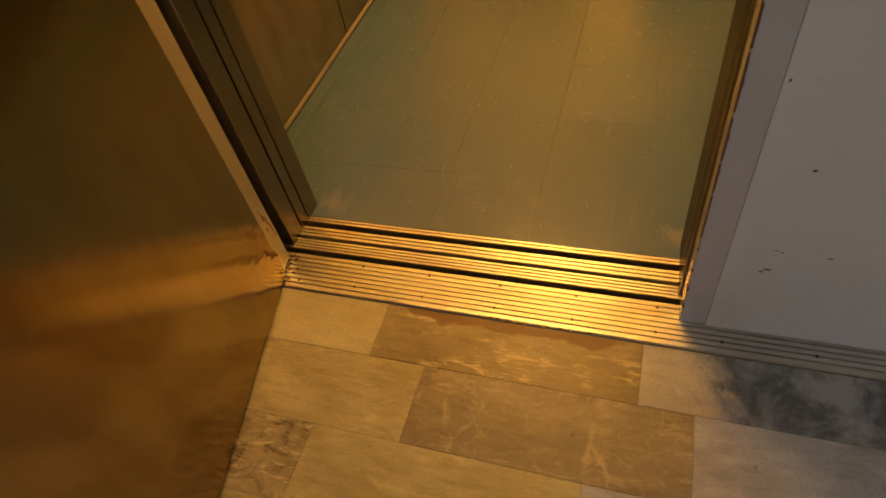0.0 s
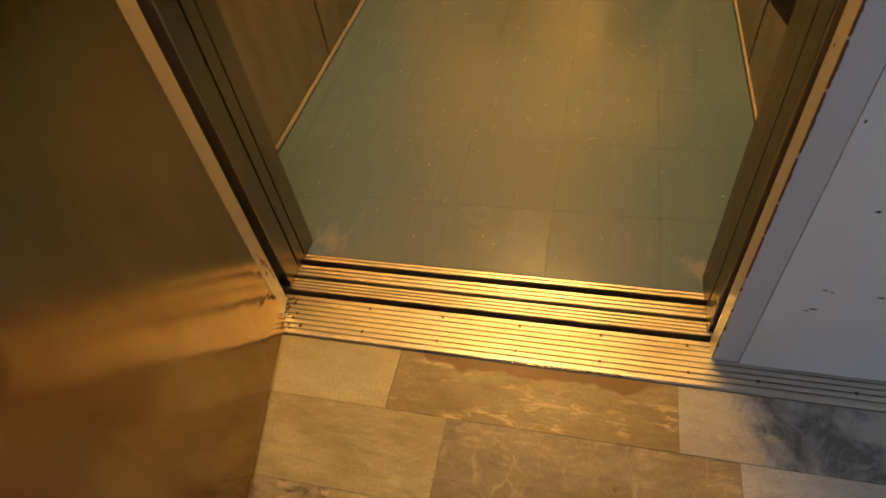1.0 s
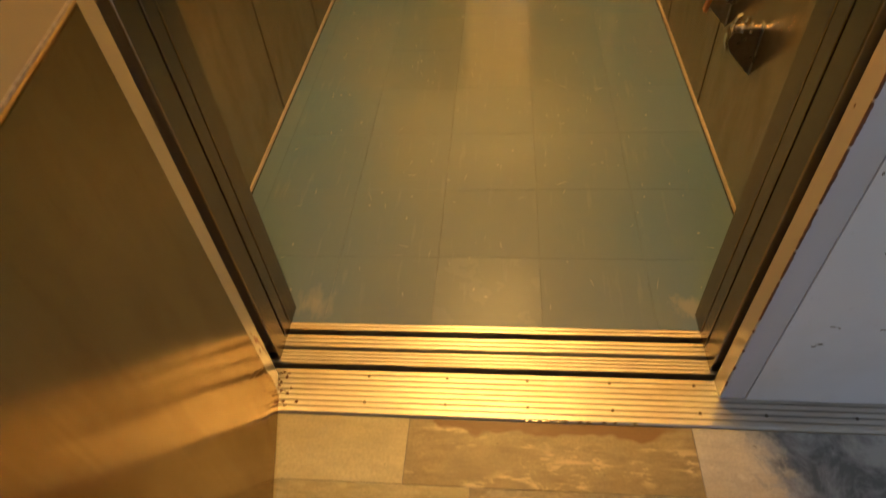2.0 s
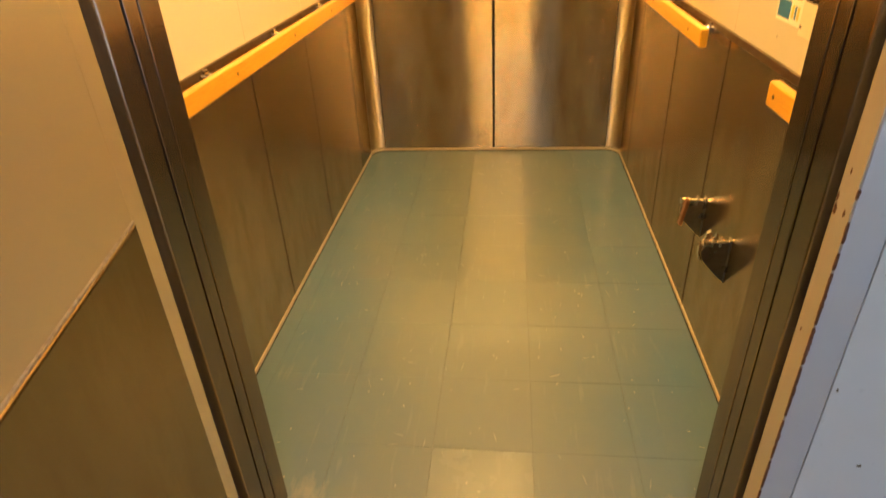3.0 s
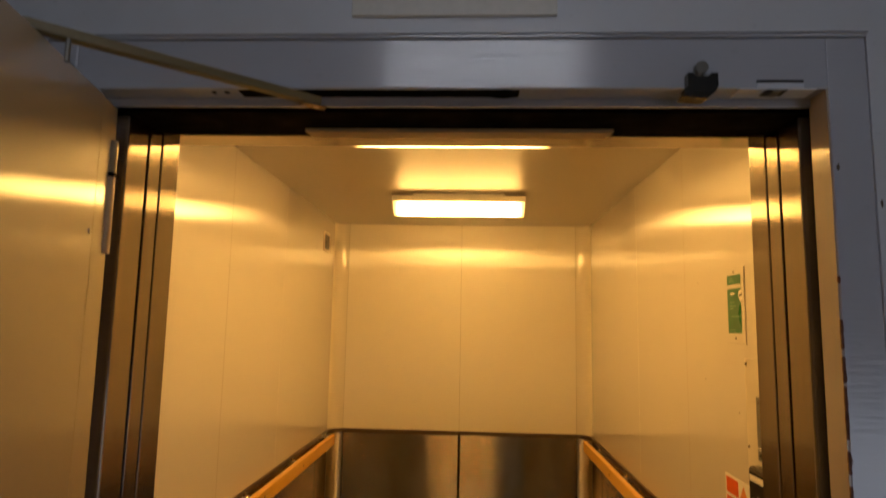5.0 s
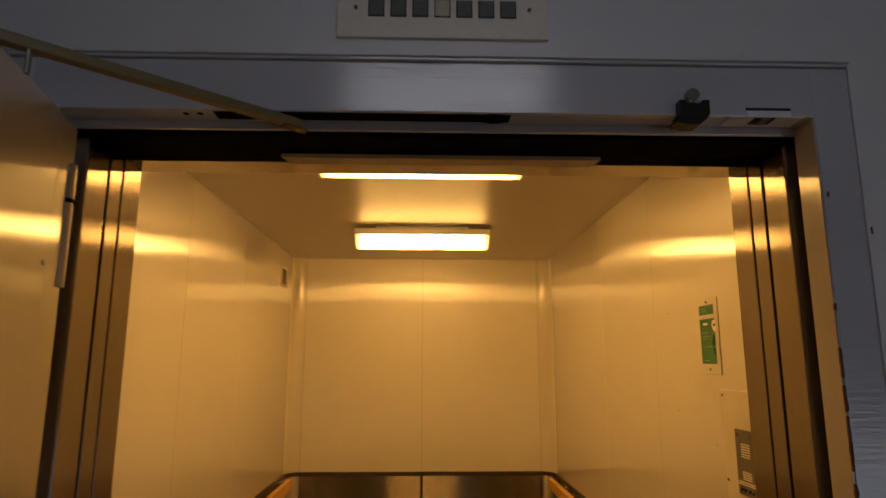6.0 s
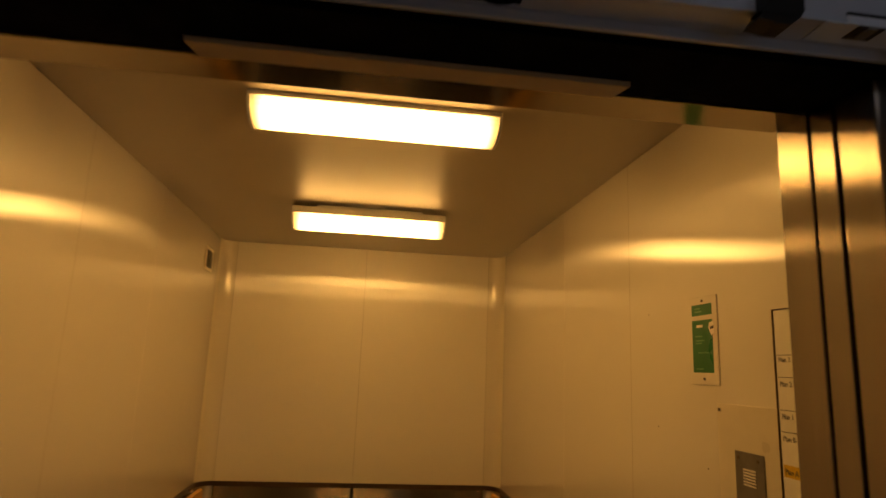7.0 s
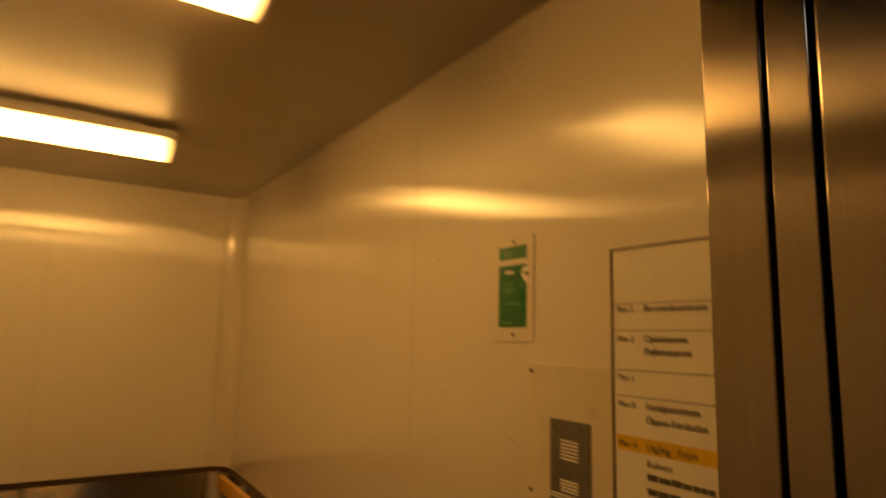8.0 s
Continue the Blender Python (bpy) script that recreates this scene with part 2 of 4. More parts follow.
M_BEAD = steel("bright_bead_steel", (0.74, 0.64, 0.49), rough=0.32, wave=0.01, spread="z", aniso=0.7)
M_JAMB = paint("glossy_jamb_enamel", (0.46, 0.40, 0.325), 0.15, dirty=0.2, wave=0.06, gloss=0.8)
M_GREY = paint("lilac_grey_enamel", (0.47, 0.49, 0.57), 0.15, dirty=0.18, wave=0.13, brush=1.1, gloss=0.7)
M_WALL = paint("pale_wall_paint", (0.63, 0.66, 0.74), 0.38, dirty=0.32, wave=0.15)
M_PLASTER = paint("landing_plaster", (0.36, 0.34, 0.31), 0.7, dirty=0.12)
M_STEEL = steel("brushed_steel", (0.335, 0.295, 0.25), rough=0.20, wave=0.010, spread="flat", aniso=0.70, scratch=0.0)
M_PANEL = steel("wainscot_steel", (0.46, 0.385, 0.285), rough=0.235, wave=0.008, spread="z", aniso=0.83, wear=0.85)
M_SIDE = steel("side_wainscot_steel", (0.54, 0.455, 0.35), rough=0.235, wave=0.012, spread="z", aniso=0.6, wear=0.6)
M_KICK = steel("kick_plate_steel", (0.385, 0.31, 0.21), rough=0.15, wave=0.05, spread="z", aniso=0.1, scratch=0.07, wear=0.35)
M_SILL = steel("worn_sill_metal", (0.76, 0.735, 0.68), rough=0.31, along="x", wave=0.04, spread="x", aniso=0.2, scratch=0.08, wear=0.45)
M_TRIM = paint("skirting_enamel", (0.58, 0.51, 0.40), 0.3, dirty=0.35)
M_STRAP = plain("copper_strap", (0.42, 0.20, 0.09), 0.35, 0.6, 0.3)
M_POLISHED = steel("polished_steel", (0.42, 0.37, 0.31), rough=0.12, wave=0.01, aniso=0.0)
M_CHROME = plain("chrome", (0.78, 0.77, 0.75), 0.12, 1.0, 0.05)
M_DARKSTEEL = plain("dark_steel", (0.30, 0.275, 0.245), 0.30, 1.0, 0.2)
M_BLACK = plain("black_shaft", (0.004, 0.004, 0.004), 0.9, gloss=0.05)
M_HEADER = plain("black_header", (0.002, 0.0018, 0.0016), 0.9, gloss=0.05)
M_JOINT = plain("dark_joint", (0.014, 0.012, 0.01), 0.8, gloss=0.2)
M_CAP = plain("dark_bronze_cap", (0.085, 0.050, 0.030), 0.38, 0.25)
M_SCREW = plain("screw_head", (0.16, 0.13, 0.10), 0.45, 0.8)
M_RUST = plain("rust", (0.15, 0.062, 0.034), 0.85, 0.0, 0.5, 120)
M_WOOD = wood()
M_LINO = lino()
M_LINO_FRESH = lino("fresher_blue_green_vinyl", 0.2, 0.22)
# Golden tints carry the lift's warm light; slabs beyond its pool are greyer.
M_MARBLE = [marble("light_marble", (0.62, 0.52, 0.25), (0.80, 0.70, 0.37), streak=0.22),
            marble("mid_marble", (0.50, 0.41, 0.19), (0.71, 0.60, 0.31), flecks=0.25, streak=0.5),
            marble("fleck_marble", (0.34, 0.255, 0.115), (0.53, 0.42, 0.20), flecks=1.0, streak=0.45),
            marble("grey_marble", (0.42, 0.41, 0.40), (0.74, 0.73, 0.69), flecks=0.2, coarse=4.5),
            marble("mottled_marble", (0.36, 0.28, 0.145), (0.64, 0.52, 0.28), flecks=0.7, coarse=9.0, mottle=0.9),
            marble("veined_marble", (0.28, 0.215, 0.125), (0.52, 0.42, 0.23), flecks=0.35, cross=1.0, streak=0.4),
            marble("pool_edge_marble", (0.54, 0.48, 0.36), (0.74, 0.69, 0.55), flecks=0.3, grey_from=0.535)]
M_GROUT = plain("floor_grout", (0.30, 0.25, 0.17), 0.85)
M_GLOW = glow("lit_diffuser", LAMP_COLOUR, LAMP_POWER)
M_LANDGLOW = glow("landing_diffuser", (0.88, 0.94, 1.0), 9.0, 0.40)
M_WHITE = plain("white_plastic", (0.72, 0.70, 0.66), 0.4, 0.0, 0.08)
M_PLATE = plain("light_plate", (0.70, 0.63, 0.49), 0.32, 0.0, 0.05, 20)
M_GREYPLATE = plain("grey_metal_plate", (0.20, 0.19, 0.175), 0.42, 0.5, 0.15)
M_GREEN = plain("green_print", (0.016, 0.165, 0.055), 0.3, 0.0, 0.15, 20)
M_PAPER = plain("white_print", (0.84, 0.80, 0.70), 0.4, 0.0, 0.06, 20)
M_INK = plain("black_ink", (0.02, 0.018, 0.016), 0.5)
M_TEXT = plain("grey_black_text", (0.10, 0.085, 0.070), 0.4)
M_KEYBOX = plain("glossy_brown_plastic", (0.030, 0.022, 0.016), 0.16)
M_FAINT = plain("pale_green_print", (0.16, 0.36, 0.18), 0.4)
M_RED = plain("red_print", (0.75, 0.11, 0.010), 0.35)
M_BLUE = plain("blue_print", (0.035, 0.17, 0.42), 0.35)
M_ORANGE = plain("orange_print", (0.75, 0.24, 0.04), 0.35)
M_YELLOW = plain("yellow_print", (0.78, 0.50, 0.03), 0.35)
M_BOX = plain("black_plastic", (0.014, 0.013, 0.012), 0.42, gloss=0.3)
M_BRASSARM = paint("yellowed_arm_paint", (0.20, 0.155, 0.075), 0.4, dirty=0.4)
M_WINDOW = plain("indicator_glass", (0.16, 0.165, 0.17), 0.12)
M_LITGLASS = plain("lit_look_indicator_glass", (0.55, 0.53, 0.47), 0.12)
M_COUPLER = paint("tan_coupler_paint", (0.50, 0.35, 0.20), 0.4)
M_GLASS = Nodes("window_glass")
M_GLASS.put(M_GLASS.bsdf.inputs["Transmission Weight"], 1.0)
M_GLASS = M_GLASS.set(base=(0.95, 0.97, 0.97), rough=0.02)

# ---- building helpers ----


def mesh_of(name, bm, material, smooth=False):
    me = bpy.data.meshes.new(name)
    bmesh.ops.recalc_face_normals(bm, faces=bm.faces)
    bm.to_mesh(me)
    bm.free()
    for m in material if isinstance(material, (list, tuple)) else [material]:
        me.materials.append(m)
    if smooth:
        for p in me.polygons:
            p.use_smooth = True
        me.set_sharp_from_angle(angle=radians(35))
    return me


def part(name, bm, material, parent, label="", at=None, smooth=False):
    ob = new(name, mesh_of(name, bm, material, smooth))
    ob.parent = parent
    if at is not None:
        ob.matrix_basis = at
    return tagged(ob, label)


def solid(name, bm, material, label, category, kind="structure", group="", smooth=False):
    return tagged(new(name, mesh_of(name, bm, material, smooth)), label, category, group, kind)


def thing(name, label, category, at, group="", kind=""):
    ob = new(name)
    ob.empty_display_size = 0.05
    ob.matrix_basis = at
    return tagged(ob, label, category, group, kind)


def box(x0, x1, y0, y1, z0, z1, bevel=0.0, bm=None, segments=2):
    bm = bm or bmesh.new()
    made = bmesh.ops.create_cube(bm, size=1, matrix=Matrix.Translation(((x0 + x1) / 2, (y0 + y1) / 2, (z0 + z1) / 2)) @ Matrix.Diagonal((abs(x1 - x0), abs(y1 - y0), abs(z1 - z0), 1)))
    if bevel:
        edges = list({e for v in made["verts"] for e in v.link_edges})
        bmesh.ops.bevel(bm, geom=edges, offset=bevel, segments=segments, affect="EDGES", profile=0.5)
    return bm


def rod(p, q, r, n=12, r2=None, bm=None):
    bm = bm or bmesh.new()
    p, q = Vector(p), Vector(q)
    m = Matrix.Translation((p + q) / 2) @ (q - p).to_track_quat("Z", "Y").to_matrix().to_4x4()
    bmesh.ops.create_cone(bm, cap_ends=True, segments=n, radius1=r, radius2=r if r2 is None else r2, depth=(q - p).length, matrix=m)
    return bm


def prism(outline, axis, a, b, bm=None):
    """A closed outline of (u, v) pulled along an axis from a to b."""
    bm = bm or bmesh.new()
    put = {"x": lambda u, v, w: (w, u, v), "y": lambda u, v, w: (u, w, v), "z": lambda u, v, w: (u, v, w)}[axis]
    ends = [[bm.verts.new(put(u, v, w)) for u, v in outline] for w in (a, b)]
    for e in ends:
        bm.faces.new(e)
    for i in range(len(outline)):
        j = (i + 1) % len(outline)
        bm.faces.new((ends[0][i], ends[0][j], ends[1][j], ends[1][i]))
    return bm


def lettering(name, text, size, material, parent, at):
    cu = bpy.data.curves.new(name, "FONT")
    cu.body, cu.size, cu.extrude = text, size, 0.0003
    tmp = new(name + "_tmp", cu)
    me = bpy.data.meshes.new_from_object(tmp.evaluated_get(bpy.context.evaluated_depsgraph_get()))
    bpy.data.objects.remove(tmp)
    me.materials.clear()
    me.materials.append(material)
    ob = new(name, me)
    ob.parent, ob.matrix_basis = parent, at
    return tagged(ob, 'black letters "' + text + '"')


# ---- plan ----
LEFT, RIGHT, BACK, FRONT = -0.938, 0.653, 2.885, 0.213     # inside of the lift car
CEIL, RAIL_TOP = 2.313, 1.046
OPEN_L, OPEN_R = -0.650, 0.448                # lift car opening
FACE, REAR, JAMB_R, JAMB_L, SOFFIT = -0.037, 0.012, 0.456, -0.70, 2.049   # landing frame
SEAM = -0.14
COVE = 0.085

# ---- landing: floor, walls, ceiling ----
grout = box(-1.7, 3.1, -3.0, -0.02, -0.12, -0.0085)
floor = solid("floor", grout, M_GROUT, "grey veined marble slab floor of the landing", "floor")

wall = bmesh.new()
box(0.5132, 3.1, FACE - 0.003, REAR, 0.002, 2.75, bm=wall)
box(-1.7, -0.762, FACE - 0.010, REAR, 0.002, 2.75, bm=wall)
box(-0.762, 0.514, FACE - 0.010, REAR, 2.134, 2.75, bm=wall)
wall_north = solid("wall_north", wall, M_WALL, "pale grey painted wall round the lift entrance", "wall")
solid("wall_south", box(-1.7, 3.1, -3.12, -3.0, -0.12, 0.2, bm=box(-1.7, 3.1, -3.12, -3.0, 1.6, 2.75, bm=box(-1.7, 0.38, -3.12, -3.0, 0.2, 1.6, bm=box(0.62, 1.65, -3.12, -3.0, 0.2, 1.6, bm=box(2.85, 3.1, -3.12, -3.0, 0.2, 1.6))))), M_PLASTER, "plastered landing wall with a window", "wall")
solid("wall_east", box(3.1, 3.2, -3.12, 0.017, -0.12, 2.75), M_PLASTER, "plastered landing wall", "wall")
solid("wall_west", box(-1.8, -1.7, -3.12, 0.017, -0.12, 2.75), M_PLASTER, "plastered landing wall", "wall")
solid("ceiling", box(-1.8, 3.2, -3.12, 0.017, 2.75, 2.85), M_PLASTER, "plastered landing ceiling", "ceiling")

window = thing("window_1", "landing window with a white frame and clear glass", "window", pose(2.25, -3.06, 0.2), kind="structure")
for x0, x1, z0, z1 in ((-0.6, -0.54, 0, 1.4), (0.54, 0.6, 0, 1.4), (-0.54, 0.54, 0, 0.06), (-0.54, 0.54, 1.34, 1.4), (-0.025, 0.025, 0.06, 1.34)):
    part("window_frame", box(x0, x1, -0.03, 0.03, z0, z1, 0.004), M_WHITE, window)
for x0, x1 in ((-0.54, -0.025), (0.025, 0.54)):
    pane = part("pane", box(x0, x1, -0.004, 0.004, 0.06, 1.34), M_GLASS, window)
    pane.visible_shadow = False

slit = thing("window_2", "narrow landing window with a white frame", "window", pose(0.50, -3.06, 0.2), kind="structure")
for x0, x1, z0, z1 in ((-0.12, -0.10, 0, 1.4), (0.10, 0.12, 0, 1.4), (-0.10, 0.10, 0, 0.03), (-0.10, 0.10, 1.37, 1.4)):
    part("window_frame", box(x0, x1, -0.03, 0.03, z0, z1, 0.004), M_WHITE, slit)
pane = part("pane", box(-0.10, 0.10, -0.004, 0.004, 0.03, 1.37), M_GLASS, slit)
pane.visible_shadow = False

landing_lamp = thing("ceiling_light", "long lit ceiling lamp of the landing", "ceiling lamp", pose(-0.04, -1.42, 2.75))
part("base", box(-0.42, 0.42, -0.17, 0.17, -0.02, 0, 0.004), M_WHITE, landing_lamp)
part("diffuser", box(-0.40, 0.40, -0.15, 0.15, -0.07, -0.02, 0.015), M_LANDGLOW, landing_lamp, "lit white diffuser")

# ---- landing: door frame ----
frame_r = thing("door_frame", "grey enamelled steel lift door frame with chipped rusty edges", "door frame", pose(0, 0, 0), kind="structure")
JW = 0.513
part("jamb", box(JAMB_R, JW, FACE, REAR, 0.002, 2.128, 0.001), M_GREY, frame_r)
part("jamb", box(-0.755, JAMB_L, FACE, REAR, 0.002, 2.128, 0.003), M_GREY, frame_r)
# the side of the opening, painted cream
part("reveal", box(JAMB_R - 0.0025, JAMB_R, FACE + 0.002, REAR, 0.002, SOFFIT), M_JAMB, frame_r, "cream painted reveal with rusty chips")
head = bmesh.new()
box(JAMB_L, JAMB_R, FACE, -0.0302, SOFFIT, 2.128, 0.0015, bm=head)
box(JAMB_L, JAMB_R, -0.0018, REAR, SOFFIT, 2.128, bm=head)
box(-0.44, 0.0, -0.0301, -0.0019, SOFFIT + 0.03, 2.127, bm=head)
box(JAMB_L, -0.44, -0.0301, -0.0019, SOFFIT + 0.0002, 2.127, bm=head)
box(0.0, JAMB_R, -0.0301, -0.0019, SOFFIT + 0.0002, 2.127, bm=head)
part("head", head, M_GREY, frame_r)
# Black fill stands for the shade inside the closer slot, flush with the soffit.
part("slot_liner", box(-0.44, 0.0, -0.0304, -0.0016, SOFFIT - 0.0004, SOFFIT + 0.028), M_BLACK, frame_r)
part("slot_end", prism([(-0.024 + 0.024 * math.cos(a), -0.0155 + 0.0185 * math.sin(a)) for a in np.linspace(0, 2 * math.pi, 17)[:-1]], "z", SOFFIT - 0.0008, SOFFIT + 0.004), M_BLACK, frame_r)
for x in (-0.482, -0.461):
    part("screw_hole", rod((x, -0.021, SOFFIT - 0.0006), (x, -0.021, SOFFIT + 0.003), 0.0045, 12), M_BLACK, frame_r)
part("head_lip", box(JAMB_L, JAMB_R - 0.003, REAR - 0.006, REAR + 0.001, SOFFIT - 0.013, SOFFIT - 0.0002, 0.0012), M_GREY, frame_r)
part("bead", box(-0.755, JW, FACE - 0.006, FACE + 0.01, 2.1285, 2.1335, 0.001), M_GREY, frame_r)
# where the paint has come off the edge
rng = random.Random(5)
chips = bmesh.new()


def chip(bm, c, w, h, flat):
    pts = []
    n = 9
    for i in range(n):
        a = 2 * math.pi * i / n
        k = rng.uniform(0.55, 1.15)
        pts.append((w * k * math.cos(a), h * k * math.sin(a)))
    vs = [bm.verts.new((c[0] + (p[0] if flat == "y" else 0), c[1] + (p[0] if flat == "x" else 0), c[2] + p[1])) for p in pts]
    ext = bmesh.ops.extrude_face_region(bm, geom=[bm.faces.new(vs)])
    d = Vector((0, -0.0012, 0)) if flat == "y" else Vector((-0.0012, 0, 0))
    bmesh.ops.translate(bm, vec=d, verts=[g for g in ext["geom"] if isinstance(g, bmesh.types.BMVert)])



def ragged_run(bm, z0, z1, wide):
    """A ragged flake of bare rusty metal that wraps the edge of the jamb."""
    n = max(3, int((z1 - z0) / 0.0035))
    seed = rng.uniform(0, 50)
    rows = []
    for i in range(n + 1):
        z = z0 + (z1 - z0) * i / n
        k = math.sin(math.pi * i / n) ** 0.35 if 0 < i < n else 0.0
        a = k * wide * (0.55 + 0.9 * noise.noise(Vector((seed, z * 120, 0))) + 0.5 * noise.noise(Vector((seed, z * 420, 3))))
        b = k * 0.0018 * (0.6 + noise.noise(Vector((seed + 9, z * 150, 0))))
        a, b = max(a, 0.0002), max(b, 0.0001)
        x, y = JAMB_R - 0.0030, FACE - 0.0005
        rows.append([bm.verts.new(p) for p in ((x, y + b + 0.002, z), (x, y, z), (JAMB_R + a, y, z), (JAMB_R + a, FACE + 0.0005, z))])
    for p, q in zip(rows, rows[1:]):
        for i in range(3):
            bm.faces.new((p[i], p[i + 1], q[i + 1], q[i]))


for z0, z1, wide in ((0.055, 0.075, 0.003), (0.12, 0.135, 0.004), (0.19, 0.20, 0.004), (0.26, 0.27, 0.004), (0.30, 0.42, 0.003), (0.425, 0.50, 0.004), (0.505, 0.60, 0.0035),
                     (0.61, 0.72, 0.0045), (0.725, 0.80, 0.006), (0.805, 0.90, 0.0045), (0.905, 0.935, 0.0035), (0.95, 0.985, 0.004), (1.02, 1.035, 0.004), (1.36, 1.375, 0.004),
                     (1.40, 1.43, 0.004), (1.445, 1.475, 0.006), (1.49, 1.56, 0.003), (1.565, 1.60, 0.005), (1.61, 1.65, 0.003), (1.70, 1.71, 0.003)):
    ragged_run(chips, z0 * 1.035, z1 * 1.035, wide * (0.55 if z0 < 1.3 else 0.45))
for y, z, w, h in ((0.008, 1.04, 0.003, 0.008), (0.006, 1.02, 0.004, 0.010), (-0.006, 1.085, 0.0015, 0.006), (-0.004, 0.80, 0.0015, 0.004), (-0.02, 1.025, 0.003, 0.006)):
    chip(chips, (JAMB_R - 0.0022, y, z), w, h, "x")
tagged(part("rust_chips", chips, M_RUST, frame_r, "rust where the paint has chipped"), kind="stuff")
dents = bmesh.new()
for x, z, w, h in ((0.463, 1.204, 0.002, 0.005), (0.597, 0.238, 0.010, 0.0018), (0.586, 0.230, 0.005, 0.0012), (0.60, 0.30, 0.006, 0.0010), (0.612, 0.296, 0.003, 0.0014), (0.608, 0.518, 0.005, 0.003), (0.463, 1.93, 0.0025, 0.005), (0.519, 1.876, 0.002, 0.006), (0.522, 0.70, 0.002, 0.004), (0.696, 0.293, 0.006, 0.0014)):
    chip(dents, (x, FACE - (0.0030 if x > 0.5132 else 0.0), z), w, h, "y")
part("chipped_spot", dents, M_SCREW, wall_north)

strike = thing("strike_plate", "dark metal lock strike set in the cream door reveal", "lock", pose(JAMB_R - 0.0025, -0.012, 1.420))
part("plate", box(-0.002, 0, -0.015, 0.015, -0.030, 0.030, 0.0008), M_CAP, strike)
part("hole", box(-0.003, -0.0015, -0.010, 0.012, 0.004, 0.026, 0.0005), M_BLACK, strike)
part("hole", box(-0.003, -0.0015, -0.010, 0.012, -0.026, -0.004, 0.0005), M_BOX, strike)

catch = thing("door_catch", "black door catch with a small grey roller on the frame head", "door catch", pose(0.268, FACE, SOFFIT))
part("block", prism([(-0.022, 0.018), (-0.022, -0.002), (-0.030, -0.010), (0.016, -0.010), (0.022, -0.003), (0.022, 0.018), (0.012, 0.018), (0.009, 0.013), (-0.011, 0.013), (-0.014, 0.018)], "y", -0.016, 0.0), M_BOX, catch)
part("tongue", prism([(-0.030, -0.017), (-0.021, -0.004), (0.021, -0.004), (0.018, -0.010), (0.006, -0.020), (-0.010, -0.020)], "y", -0.015, 0.012), M_BOX, catch)
part("roller", rod((0, -0.014, 0.028), (0, -0.003, 0.028), 0.0095, 18), M_GREYPLATE, catch, "grey rubber roller")
part("stem", rod((-0.003, -0.008, 0.015), (-0.003, -0.008, 0.028), 0.006), M_SCREW, catch)

lock = thing("lock_plate", "pale grey stepped lock plate let into the frame head", "lock", pose(0.385, FACE, SOFFIT))
part("plate", box(-0.058, 0.054, -0.0015, 0.036, -0.0020, -0.0002, 0.0006), M_WALL, lock)
part("step", box(-0.033, 0.035, -0.0022, -0.0002, -0.0019, 0.0085, 0.0006), M_WALL, lock)
# Dark strip laid in for the shadow line over the step.
part("shadow_gap", box(-0.033, 0.035, -0.0012, 0.0, 0.0088, 0.0130), M_JOINT, lock)
recess = part("recess", box(-0.020, 0.012, -0.0018, 0.024, -0.0032, -0.0021, 0.0004), M_BOX, lock, "black latch recess")
part("latch", box(-0.010, 0.002, -0.0026, 0.020, -0.0060, -0.0033, 0.0008), M_GREYPLATE, recess)

# floor indicator above the entrance
ind = thing("floor_indicator", "white floor indicator plate with seven small grey windows", "indicator", pose(-0.1025, FACE - 0.010, 2.159))
part("plate", box(-0.1575, 0.1575, -0.006, 0, 0, 0.094, 0.0015), M_WHITE, ind)
for i in range(7):
    x = -0.0990 + i * 0.0328
    # The fourth window's lit look is put into a paler glass colour.
    w = part("indicator_window", box(x - 0.0108, x + 0.0108, -0.0085, -0.0055, 0.034, 0.060, 0.001), M_LITGLASS if i == 3 else M_WINDOW, ind)
    part("window_rim", prism([(x - 0.012, 0.033), (x + 0.012, 0.033), (x + 0.012, 0.061), (x - 0.012, 0.061)], "y", -0.0068, -0.0062), M_JOINT, w)
for x in (-0.1295, 0.1295):
    part("screw", rod((x, -0.0085, 0.047), (x, -0.006, 0.047), 0.003), M_SCREW, ind)

call = thing("call_plate", "grey lift call button plate beside the door frame", "call button", pose(0.60, FACE - 0.003, 0.930))
part("plate", box(-0.072, 0.072, -0.006, 0, 0, 0.16, 0.002), M_GREYPLATE, call)
part("button", rod((0, -0.012, 0.08), (0, -0.006, 0.08), 0.016, 20), M_CHROME, call)

# ---- thresholds ----
def ribbed(x0, x1, y0, y1, ribs, base_z=-0.0046, top=0.0, front_lip=False):
    """A metal sill with long ribs across its top."""
    out = [(y0, -0.03), (y0, -0.004 if front_lip else top)]
    if front_lip:
        out += [(y0 + 0.004, top - 0.0005), (y0 + 0.014, top)]
        y0 = y0 + 0.016
    step = (y1 - y0) / ribs
    for i in range(ribs):
        a = y0 + i * step
        out += [(a + 0.0004, base_z), (a + 0.0030, base_z), (a + 0.0038, top), (a + step - 0.0004, top)]
    out += [(y1, top - 0.0004), (y1, -0.03)]
    return prism(out, "x", x0, x1)


sill = solid("threshold_landing", ribbed(-0.71, 3.1, -0.112, 0.011, 7, front_lip=True), M_SILL, "worn ribbed metal landing threshold with screws", "threshold")
for i in range(-2, 7):
    for y in (-0.005, -0.079):
        x = i * 0.2016 - 0.001 if i < 3 else (0.552, 0.752, 0.954, 1.156)[i - 3]
        if i >= 3 and y > -0.01:
            continue
        part("screw", rod((x, y, -0.001), (x, y, 0.0012), 0.0042, 12), M_SCREW, sill)
flakes = bmesh.new()
